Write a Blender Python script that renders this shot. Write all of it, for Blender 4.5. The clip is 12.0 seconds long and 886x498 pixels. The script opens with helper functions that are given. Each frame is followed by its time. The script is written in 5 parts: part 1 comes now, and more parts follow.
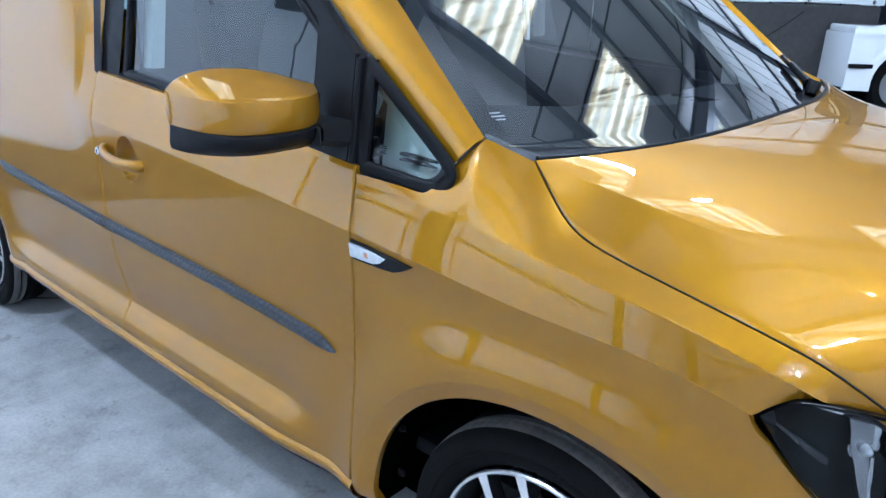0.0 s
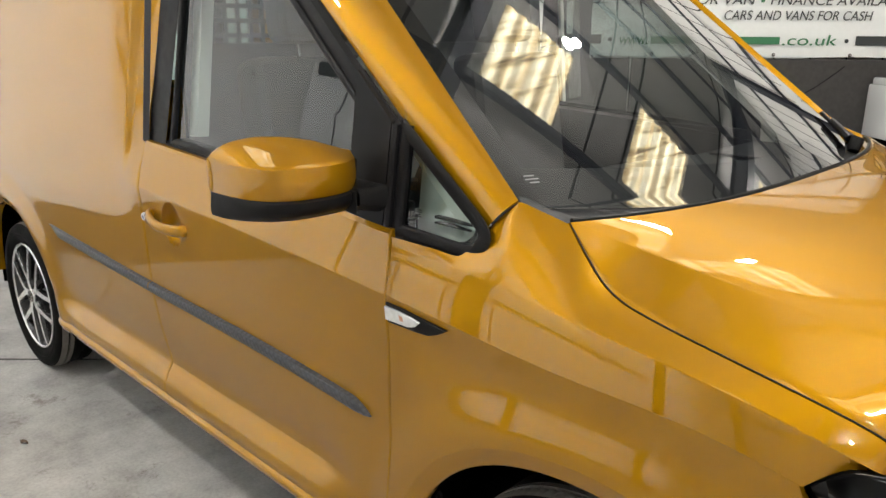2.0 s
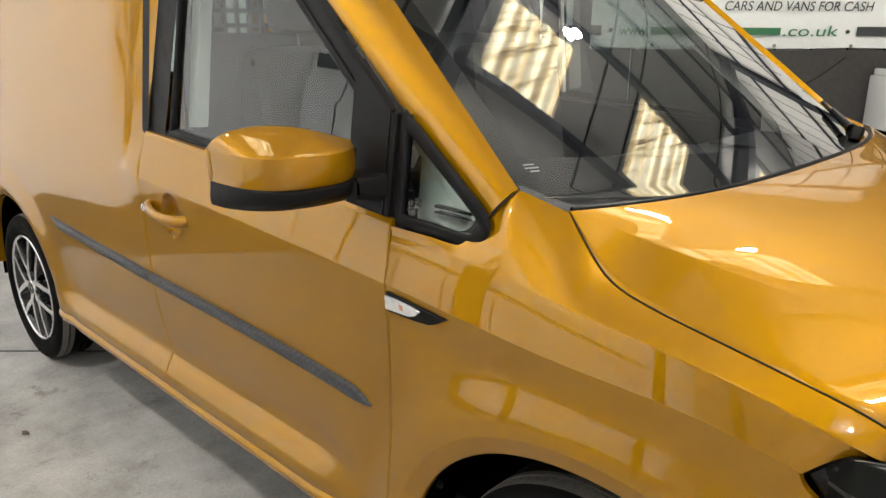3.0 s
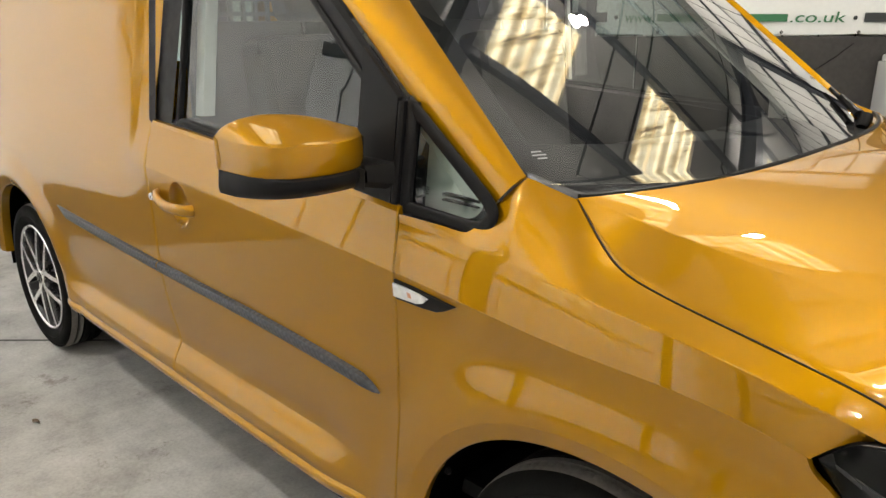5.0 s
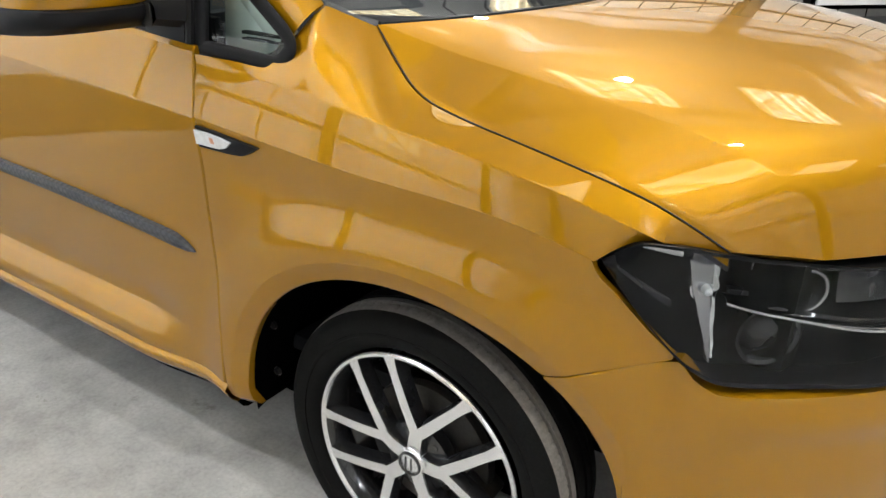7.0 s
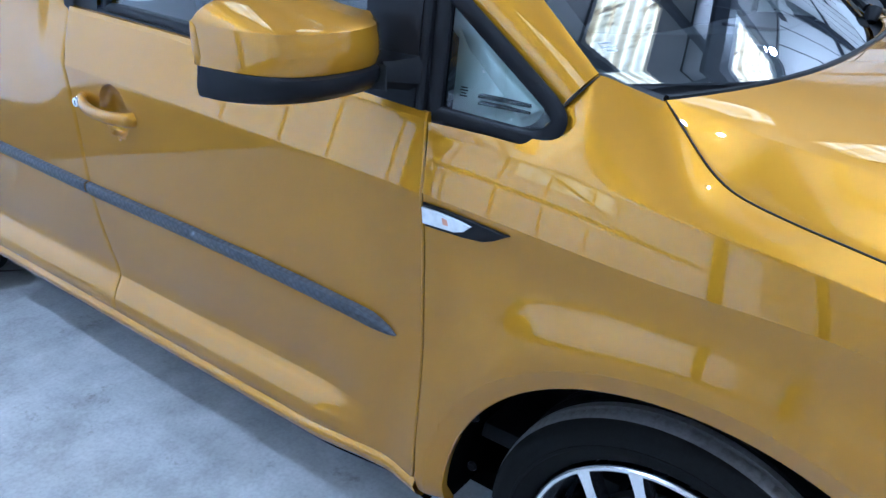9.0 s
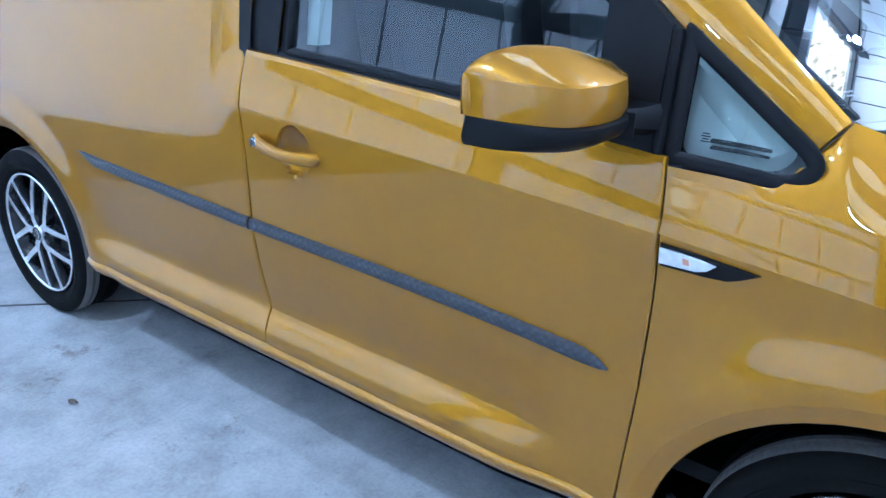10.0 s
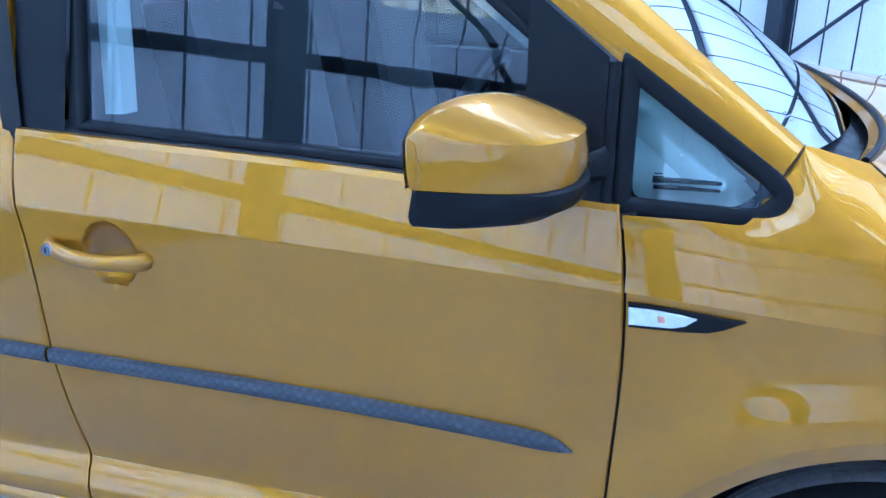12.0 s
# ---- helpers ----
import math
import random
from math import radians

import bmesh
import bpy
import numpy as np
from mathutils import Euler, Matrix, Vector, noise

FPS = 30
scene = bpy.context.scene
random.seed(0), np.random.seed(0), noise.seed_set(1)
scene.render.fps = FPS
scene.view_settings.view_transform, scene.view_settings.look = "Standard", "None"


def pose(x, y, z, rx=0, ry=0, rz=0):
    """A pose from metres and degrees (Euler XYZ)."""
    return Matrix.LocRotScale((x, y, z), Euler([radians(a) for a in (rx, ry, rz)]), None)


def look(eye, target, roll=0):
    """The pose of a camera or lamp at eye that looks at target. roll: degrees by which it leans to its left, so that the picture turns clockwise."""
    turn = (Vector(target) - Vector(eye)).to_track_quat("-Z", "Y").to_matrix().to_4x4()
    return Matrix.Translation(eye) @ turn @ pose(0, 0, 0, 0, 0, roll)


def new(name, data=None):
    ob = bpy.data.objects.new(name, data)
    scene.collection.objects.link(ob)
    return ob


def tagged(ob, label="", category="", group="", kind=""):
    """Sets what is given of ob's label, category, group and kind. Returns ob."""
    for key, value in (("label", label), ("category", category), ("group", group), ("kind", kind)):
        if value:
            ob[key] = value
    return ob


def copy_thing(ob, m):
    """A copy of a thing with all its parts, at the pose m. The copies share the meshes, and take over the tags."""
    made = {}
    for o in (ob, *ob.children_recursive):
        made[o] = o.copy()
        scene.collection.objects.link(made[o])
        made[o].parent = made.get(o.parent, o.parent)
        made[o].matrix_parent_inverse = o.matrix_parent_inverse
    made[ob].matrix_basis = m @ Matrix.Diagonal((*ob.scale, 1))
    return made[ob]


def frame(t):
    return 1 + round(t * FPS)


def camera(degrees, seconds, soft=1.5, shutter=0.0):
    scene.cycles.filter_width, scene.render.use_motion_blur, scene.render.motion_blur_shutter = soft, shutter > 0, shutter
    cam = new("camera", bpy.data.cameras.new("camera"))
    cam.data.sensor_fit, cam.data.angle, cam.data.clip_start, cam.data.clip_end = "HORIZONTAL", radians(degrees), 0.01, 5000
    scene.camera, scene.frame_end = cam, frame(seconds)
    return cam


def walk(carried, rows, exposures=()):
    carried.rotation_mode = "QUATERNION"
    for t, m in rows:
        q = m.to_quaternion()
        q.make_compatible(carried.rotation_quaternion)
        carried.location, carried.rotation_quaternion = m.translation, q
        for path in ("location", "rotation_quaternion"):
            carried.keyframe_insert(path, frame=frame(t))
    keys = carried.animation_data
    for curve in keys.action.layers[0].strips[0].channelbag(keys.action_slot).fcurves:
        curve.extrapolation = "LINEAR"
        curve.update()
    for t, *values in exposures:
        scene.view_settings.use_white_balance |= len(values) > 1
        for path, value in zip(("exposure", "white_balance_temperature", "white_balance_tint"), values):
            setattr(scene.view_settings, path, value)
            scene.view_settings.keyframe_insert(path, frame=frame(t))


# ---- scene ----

cam = camera(61.5, 12.0, soft=1.5)
PATH = [
    (0, (0.552, -0.875, 1.351), (-0.673, 0.542, 0.649), 1.9),
    (0.5, (0.553, -0.878, 1.369), (-0.743, 0.525, 0.777), 1.3),
    (1, (0.551, -0.875, 1.362), (-0.779, 0.512, 0.809), 0.9),
    (1.5, (0.555, -0.869, 1.356), (-0.787, 0.512, 0.814), 0.7),
    (2, (0.557, -0.865, 1.358), (-0.784, 0.511, 0.803), 0.4),
    (2.5, (0.559, -0.867, 1.354), (-0.781, 0.507, 0.789), 0.4),
    (3, (0.558, -0.865, 1.352), (-0.779, 0.506, 0.778), 0.3),
    (5, (0.557, -0.871, 1.35), (-0.784, 0.485, 0.748), -0.0),
    (5.5, (0.56, -0.877, 1.349), (-0.754, 0.489, 0.712), -0.3),
    (6, (0.57, -0.871, 1.346), (-0.676, 0.526, 0.643), -0.7),
    (6.5, (0.611, -0.838, 1.289), (-0.459, 0.634, 0.459), 0.1),
    (6.7, (0.65, -0.806, 1.235), (-0.391, 0.685, 0.402), 0.3),
    (8.3, (0.54, -0.859, 1.276), (-0.436, 0.654, 0.405), 2.7),
    (8.5, (0.449, -0.851, 1.28), (-0.555, 0.646, 0.412), 2.5),
    (9, (0.237, -0.843, 1.289), (-0.845, 0.619, 0.457), 1.6),
    (9.5, (0.094, -0.935, 1.29), (-1.011, 0.53, 0.494), 1.7),
    (10, (-0.041, -1.09, 1.323), (-1.14, 0.389, 0.546), 1.3),
    (10.5, (-0.161, -1.122, 1.317), (-1.223, 0.382, 0.535), 0.2),
    (11, (-0.339, -1.037, 1.298), (-1.36, 0.491, 0.508), -1.4),
    (11.5, (-0.39, -0.977, 1.229), (-1.178, 0.647, 0.368), -0.7),
    (12, (-0.403, -0.984, 1.312), (-0.914, 0.82, 0.617), -0.7),
]
EXPOSURES = [
    (0.0, 2.85, 4550, 8),
    (0.5, 2.72, 5550, 9),
    (1.0, 2.68, 6250, 9),
    (3.0, 2.66, 6600, 9),
    (6.0, 2.68, 6900, 9),
    (6.7, 2.88, 6500, 8),
    (8.3, 2.9, 4550, 9),
    (10.5, 2.98, 4100, 8),
    (11.0, 3.0, 4150, 8),
    (11.5, 3.1, 4020, 9),
    (12.0, 3.1, 3700, 10),
]
walk(cam, [(t, look(eye, target, roll)) for t, eye, target, roll in PATH], EXPOSURES)

# ---- world, sun and lamps ----
world = bpy.data.worlds.new("daylight")
scene.world = world
world.use_nodes = True
_wn = world.node_tree.nodes
_sky = _wn.new("ShaderNodeTexSky")
_sky.sky_type = "NISHITA"
_sky.sun_disc = False
_sky.sun_elevation, _sky.sun_rotation = radians(58), radians(236)
world.node_tree.links.new(_sky.outputs[0], _wn["Background"].inputs[0])
_wn["Background"].inputs[1].default_value = 0.15

sun = new("sun", bpy.data.lights.new("sun", "SUN"))
sun.data.energy, sun.data.angle, sun.data.color = 5.0, radians(0.5), (1.0, 0.95, 0.86)
sun.matrix_world = look((-3.6, -2.4, 7), (0, 0, 0))

# the hall stands turned by 45 degrees to the parked van: hall axes A (ahead) and B (to the right of it)
HALL = 45.0
AX = Vector((-math.sin(radians(HALL)), math.cos(radians(HALL)), 0))
BX = Vector((math.cos(radians(HALL)), math.sin(radians(HALL)), 0))


def hall(a, b, z=0.0):
    """A place in the hall: metres ahead, to the right and up."""
    return AX * a + BX * b + Vector((0, 0, z))


HALL_TURN = pose(0, 0, 0, 0, 0, HALL)  # local x runs along B, local y along A
A0, A1, B0, B1, EAVES, RIDGE = -6.5, 7.8, -4.6, 7.5, 4.2, 5.6


def roof_z(a):
    """The roof's underside: two slopes that meet over the middle of the hall."""
    mid = (A0 + A1) / 2
    return EAVES + (RIDGE - EAVES) * (1 - abs(a - mid) / ((A1 - A0) / 2))


LAMPS = [(2.8, 2.1), (0.0, 2.1), (-2.6, 2.1), (-5.2, 2.1), (5.3, 2.2), (0.0, -2.7), (2.8, -2.7), (-2.8, -2.7), (0.0, 6.2), (4.0, 6.2)]
LAMP_Z = 4.35
for _a, _b in LAMPS:
    _l = new("lamp_light", bpy.data.lights.new("lamp_light", "POINT"))
    _l.data.shadow_soft_size, _l.data.energy, _l.data.color = 0.05, {(0.0, -2.7): 37.0, (2.8, -2.7): 3.0, (-2.8, -2.7): 3.0, (0.0, 2.1): 34.0, (2.8, 2.1): 22.0, (-2.6, 2.1): 42.0, (-5.2, 2.1): 16.0}.get((_a, _b), 15.0), (1.0, 0.97, 0.92)
    _l.location = hall(_a, _b, LAMP_Z - 0.13)

# ---- materials ----


def material(name, base=(0.5, 0.5, 0.5), rough=0.5, metal=0.0, coat=0.0, coat_rough=0.03, spec=0.5):
    m = bpy.data.materials.new(name)
    m.use_nodes = True
    b = m.node_tree.nodes["Principled BSDF"]
    b.inputs["Base Color"].default_value = (*base, 1)
    b.inputs["Roughness"].default_value = rough
    b.inputs["Metallic"].default_value = metal
    b.inputs["Coat Weight"].default_value = coat
    b.inputs["Coat Roughness"].default_value = coat_rough
    b.inputs["Specular IOR Level"].default_value = spec
    return m


def node(m, kind, **values):
    n = m.node_tree.nodes.new(kind)
    for key, value in values.items():
        n.inputs[key.replace("_", " ")].default_value = value
    return n


def link(m, a, b):
    m.node_tree.links.new(a, b)


def bsdf(m):
    return m.node_tree.nodes["Principled BSDF"]


def coords(m, scale=(1, 1, 1), turn=(0, 0, 0)):
    g = m.node_tree.nodes.new("ShaderNodeNewGeometry")
    mp = m.node_tree.nodes.new("ShaderNodeMapping")
    mp.inputs["Scale"].default_value = scale
    mp.inputs["Rotation"].default_value = [radians(v) for v in turn]
    link(m, g.outputs["Position"], mp.inputs["Vector"])
    return mp.outputs[0]


def noise_tex(m, vec, scale, detail=4.0, rough=0.55):
    n = node(m, "ShaderNodeTexNoise", Scale=scale, Detail=detail, Roughness=rough)
    link(m, vec, n.inputs["Vector"])
    return n.outputs["Fac"]


def ramp(m, fac, *stops):
    r = m.node_tree.nodes.new("ShaderNodeValToRGB")
    e = r.color_ramp.elements
    while len(e) < len(stops):
        e.new(0.5)
    for k, (p, c) in zip(e, stops):
        k.position, k.color = p, (*c, 1) if len(c) == 3 else c
    link(m, fac, r.inputs[0])
    return r.outputs[0]


def grey(v):
    return (v, v, v)


def mixed(m, kind, fac, a, b):
    n = m.node_tree.nodes.new("ShaderNodeMix")
    n.data_type, n.blend_type = "RGBA", kind
    for k, v in ((0, fac), (6, a), (7, b)):
        if hasattr(v, "links"):
            link(m, v, n.inputs[k])
        else:
            n.inputs[k].default_value = v if k == 0 else (*v, 1)
    return n.outputs[2]


def bumped(m, height, strength, dist):
    n = node(m, "ShaderNodeBump", Strength=strength, Distance=dist)
    link(m, height, n.inputs["Height"])
    link(m, n.outputs[0], bsdf(m).inputs["Normal"])


def speckled(name, base, rough, scale, amount=0.25, relief=0.2, dist=0.001, **kw):
    """A plain surface with fine grain, larger blotches and a fine relief."""
    m = material(name, base, rough, **kw)
    v = coords(m)
    fine, broad = noise_tex(m, v, scale, 3), noise_tex(m, v, scale / 24, 4)
    low = tuple(c * (1 - amount) for c in base)
    high = tuple(min(1, c * (1 + amount)) for c in base)
    col = mixed(m, "MIX", broad, ramp(m, fine, (0.3, low), (0.7, base)), ramp(m, fine, (0.3, base), (0.7, high)))
    link(m, col, bsdf(m).inputs["Base Color"])
    link(m, ramp(m, broad, (0.3, grey(max(0, rough - 0.08))), (0.7, grey(min(1, rough + 0.08)))), bsdf(m).inputs["Roughness"])
    if relief:
        bumped(m, fine, relief, dist)
    return m


def car_paint():
    """Golden metallic paint under clear coat, with fine flake and a faint unevenness of the coat."""
    m = material("golden_paint", (0.355, 0.172, 0.002), 0.48, metal=0.66, coat=1.0, coat_rough=0.008, spec=0.0)
    bsdf(m).inputs["Coat IOR"].default_value = 1.5
    v = coords(m)
    flake = node(m, "ShaderNodeTexVoronoi", Scale=2600.0)
    link(m, v, flake.inputs["Vector"])
    broad = noise_tex(m, v, 3.0, 3)
    col = mixed(m, "MIX", 0.5, ramp(m, flake.outputs["Distance"], (0.1, (0.39, 0.189, 0.002)), (0.8, (0.32, 0.155, 0.002))),
                ramp(m, broad, (0.3, (0.34, 0.165, 0.002)), (0.7, (0.37, 0.179, 0.002))))
    link(m, col, bsdf(m).inputs["Base Color"])
    return m


def glass(name, tint, gloss=1.0, ior=1.52):
    """A thin pane: what is behind it, tinted, with a mirror gloss that grows at a flat view."""
    m = bpy.data.materials.new(name)
    m.use_nodes = True
    nt = m.node_tree
    nt.nodes.remove(nt.nodes["Principled BSDF"])
    clear = nt.nodes.new("ShaderNodeBsdfTransparent")
    clear.inputs[0].default_value = (*tint, 1)
    shine = nt.nodes.new("ShaderNodeBsdfGlossy")
    shine.inputs["Roughness"].default_value = 0.0
    fres = nt.nodes.new("ShaderNodeFresnel")
    fres.inputs["IOR"].default_value = ior
    mul = nt.nodes.new("ShaderNodeMath")
    mul.operation, mul.use_clamp = "MULTIPLY", True
    mul.inputs[1].default_value = gloss
    mix = nt.nodes.new("ShaderNodeMixShader")
    nt.links.new(fres.outputs[0], mul.inputs[0])
    nt.links.new(mul.outputs[0], mix.inputs[0])
    nt.links.new(clear.outputs[0], mix.inputs[1])
    nt.links.new(shine.outputs[0], mix.inputs[2])
    nt.links.new(mix.outputs[0], nt.nodes["Material Output"].inputs[0])
    return m


def concrete():
    m = material("concrete", (0.36, 0.355, 0.34), 0.7, spec=0.2)
    v = coords(m)
    v2 = coords(m, (1.0, 0.22, 1.0), (0, 0, 30))
    broad, mid, fine = noise_tex(m, v, 0.7, 5), noise_tex(m, v, 5.0, 6, 0.65), noise_tex(m, v, 90.0, 3)
    streak = noise_tex(m, v2, 9.0, 5, 0.7)
    col = ramp(m, mid, (0.25, (0.28, 0.277, 0.272)), (0.48, (0.45, 0.446, 0.438)), (0.75, (0.59, 0.586, 0.577)))
    col = mixed(m, "MULTIPLY", 0.6, col, ramp(m, broad, (0.36, grey(0.6)), (0.6, grey(1.0))))
    col = mixed(m, "MULTIPLY", 0.12, col, ramp(m, streak, (0.38, grey(0.5)), (0.52, grey(1.0))))
    blot = noise_tex(m, v, 3.4, 8, 0.78)
    col = mixed(m, "MULTIPLY", 0.7, col, ramp(m, blot, (0.34, (0.42, 0.38, 0.33)), (0.42, grey(1.0))))
    col = mixed(m, "MULTIPLY", 0.5, col, ramp(m, fine, (0.3, grey(0.7)), (0.6, grey(1.0))))
    spots = node(m, "ShaderNodeTexVoronoi", Scale=11.0)
    link(m, v, spots.inputs["Vector"])
    col = mixed(m, "MIX", ramp(m, spots.outputs["Distance"], (0.0, grey(0.7)), (0.03, grey(0.0))), col, (0.66, 0.65, 0.62))
    chips = node(m, "ShaderNodeTexVoronoi", Scale=23.0)
    link(m, v, chips.inputs["Vector"])
    col = mixed(m, "MIX", ramp(m, chips.outputs["Distance"], (0.0, grey(0.7)), (0.05, grey(0.0))), col, (0.13, 0.12, 0.11))
    link(m, col, bsdf(m).inputs["Base Color"])
    link(m, ramp(m, mid, (0.3, grey(0.6)), (0.7, grey(0.8))), bsdf(m).inputs["Roughness"])
    bumped(m, fine, 0.25, 0.002)
    return m


def skylight_sheet():
    """Dirty translucent sheet, lit from the sky outside."""
    m = bpy.data.materials.new("skylight_sheet")
    m.use_nodes = True
    nt = m.node_tree
    nt.nodes.remove(nt.nodes["Principled BSDF"])
    tr, df = nt.nodes.new("ShaderNodeBsdfTranslucent"), nt.nodes.new("ShaderNodeBsdfDiffuse")
    mix = nt.nodes.new("ShaderNodeMixShader")
    mix.inputs[0].default_value = 0.06
    v = coords(m, (1, 1, 1), (0, 0, -HALL))
    vs = coords(m, (6.0, 0.7, 1.0), (0, 0, -HALL))
    dirt = noise_tex(m, vs, 1.8, 6, 0.7)
    fine = noise_tex(m, v, 14.0, 5, 0.7)
    col = ramp(m, dirt, (0.36, (0.13, 0.09, 0.05)), (0.43, (0.46, 0.37, 0.20)), (0.54, (0.68, 0.60, 0.40)))
    col = mixed(m, "MULTIPLY", 0.5, col, ramp(m, fine, (0.3, (0.5, 0.42, 0.28)), (0.5, (1, 1, 1))))
    band = node(m, "ShaderNodeTexWave", Scale=1.396, Distortion=0.6, Detail=2.0)
    link(m, v, band.inputs["Vector"])
    col = mixed(m, "MULTIPLY", 0.6, col, ramp(m, band.outputs["Fac"], (0.1, (0.45, 0.34, 0.20)), (0.55, (1, 1, 1))))
    link(m, col, tr.inputs[0])
    link(m, col, df.inputs[0])
    link(m, tr.outputs[0], mix.inputs[1])
    link(m, df.outputs[0], mix.inputs[2])
    link(m, mix.outputs[0], nt.nodes["Material Output"].inputs[0])
    return m


def translucent_sheet(name, colour, share):
    """White sheet that lets a share of the daylight outside through."""
    m = material(name, colour, 0.5)
    v = coords(m)
    col = ramp(m, noise_tex(m, v, 1.3, 4), (0.3, tuple(c * 0.9 for c in colour)), (0.7, colour))
    tr = m.node_tree.nodes.new("ShaderNodeBsdfTranslucent")
    mix = m.node_tree.nodes.new("ShaderNodeMixShader")
    mix.inputs[0].default_value = share
    link(m, col, tr.inputs[0])
    link(m, col, bsdf(m).inputs["Base Color"])
    link(m, bsdf(m).outputs[0], mix.inputs[1])
    link(m, tr.outputs[0], mix.inputs[2])
    link(m, mix.outputs[0], m.node_tree.nodes["Material Output"].inputs[0])
    return m


def emitter(name, colour, strength):
    m = bpy.data.materials.new(name)
    m.use_nodes = True
    b = bsdf(m)
    b.inputs["Emission Color"].default_value = (*colour, 1)
    b.inputs["Emission Strength"].default_value = strength
    return m


def strip_plastic():
    """Dark grey plastic with a fine embossed pattern of small slanting scales."""
    m = material("grey_rubbing_strip", (0.045, 0.048, 0.055), 0.45, spec=0.4)
    v = coords(m, (1.0, 1.0, 1.0), (0, 40, 0))
    cells = node(m, "ShaderNodeTexVoronoi", Scale=80.0, Randomness=0.3)
    link(m, v, cells.inputs["Vector"])
    link(m, ramp(m, cells.outputs["Distance"], (0.15, (0.070, 0.074, 0.083)), (0.6, (0.034, 0.036, 0.042))), bsdf(m).inputs["Base Color"])
    bumped(m, cells.outputs["Distance"], 0.5, 0.003)
    return m


PAINT = car_paint()
BLACK_TRIM = speckled("black_trim", (0.007, 0.007, 0.008), 0.45, 700, 0.2, 0.12, 0.0004, spec=0.14)
STRIP_PLASTIC = strip_plastic()
RUBBER = speckled("tyre_rubber", (0.0055, 0.0055, 0.0055), 0.8, 260, 0.35, 0.3, 0.001, spec=0.08)
# far blacker than plastic: deep shade of arches and underside is in the colour
DARK_VOID = speckled("liner_shade_black", (0.002, 0.002, 0.002), 0.95, 60, 0.3, 0.3, 0.002, spec=0.0)
GAP = material("shut_gap", (0.006, 0.006, 0.006), 0.8)
SILVER = material("machined_alloy", (0.78, 0.78, 0.80), 0.27, metal=0.85)
DARK_ALLOY = speckled("dark_gloss_alloy", (0.02, 0.0205, 0.023), 0.25, 200, 0.2, 0.0, metal=0.4, coat=0.6)
LAMP_SILVER = material("lamp_reflector_silver", (0.40, 0.40, 0.42), 0.22, metal=0.9)
CHROME = material("chrome", (0.8, 0.8, 0.82), 0.08, metal=1.0)
STEEL = speckled("brake_steel", (0.05, 0.047, 0.044), 0.5, 120, 0.3, 0.1, metal=0.7)
SCREEN_GLASS = glass("windscreen_glass", (0.86, 0.91, 0.885), 2.7)
SIDE_GLASS = glass("side_window_glass", (0.47, 0.545, 0.54), 1.5)
QUARTER_GLASS = glass("quarter_window_glass", (0.72, 0.82, 0.80), 1.0)
LAMP_GLASS = glass("headlamp_lens", (0.86, 0.88, 0.90), 0.45)
FRIT = material("black_frit", (0.004, 0.004, 0.0045), 0.4, spec=0.1)
DASH = speckled("dashboard_plastic", (0.012, 0.0125, 0.014), 0.7, 60, 0.12, 0.1, 0.0006, spec=0.2)
PALE_TRIM = speckled("pale_interior_trim", (0.74, 0.76, 0.72), 0.6, 300, 0.06, 0.1, 0.0005)
SEAT_CLOTH = speckled("seat_cloth", (0.028, 0.029, 0.031), 0.9, 60, 0.15, 0.15, 0.001)
BULKHEAD = speckled("bulkhead_steel", (0.10, 0.105, 0.112), 0.5, 24, 0.06, 0.0)
CONCRETE = concrete()
# for an added strip of floor, dark so that the flank's lower reflection darkens
DARK_FLOOR_STRIP = speckled("dark_floor_strip", (0.075, 0.072, 0.068), 0.75, 60, 0.3, 0.2, 0.002, spec=0.15)
CLADDING = speckled("cladding_sheet", (0.80, 0.79, 0.77), 0.55, 40, 0.10, 0.05, 0.002)
ROOF_SHEET = speckled("roof_sheet", (0.27, 0.266, 0.26), 0.6, 30, 0.2, 0.1, 0.002)
STEELWORK = speckled("painted_steelwork", (0.030, 0.034, 0.045), 0.5, 40, 0.25, 0.1, 0.001)
# translucency added so the unseen west wall glows brightly in the paint and windows
SHUTTER = translucent_sheet("translucent_white_sheet", (0.88, 0.88, 0.87), 0.33)
WALL_SHEET = translucent_sheet("thin_white_wall_sheet", (0.82, 0.82, 0.81), 0.46)
SKYLIGHT = skylight_sheet()
BANNER = speckled("banner_vinyl", (0.74, 0.76, 0.76), 0.45, 20, 0.04, 0.05, 0.004)
DARK_BOARD = speckled("dark_board", (0.035, 0.033, 0.032), 0.6, 18, 0.35, 0.15, 0.003)
PRINT_DARK = material("banner_print_dark", (0.035, 0.04, 0.042), 0.5)
PRINT_GREEN = material("banner_print_green", (0.03, 0.16, 0.07), 0.5)
LAMP_FACE = emitter("lamp_face", (1.0, 0.97, 0.92), 60.0)
LAMP_BODY = speckled("lamp_housing", (0.25, 0.25, 0.26), 0.4, 60, 0.1, 0.05, metal=0.5)
WHITE_PAINT = material("white_paint", (0.78, 0.79, 0.80), 0.35, coat=1.0, coat_rough=0.02)
AMBER = material("amber_bulb", (0.42, 0.20, 0.12), 0.4)
TREAD = speckled("dusty_tread", (0.14, 0.13, 0.12), 0.8, 160, 0.35, 0.3, 0.001)
CLEAR_LENS = speckled("clear_lens", (0.75, 0.77, 0.8), 0.12, 90, 0.2, 0.3, 0.002, metal=0.35)
LEAF = speckled("dry_leaf", (0.12, 0.085, 0.06), 0.8, 60, 0.3, 0.3, 0.001)

# ---- mesh helpers ----


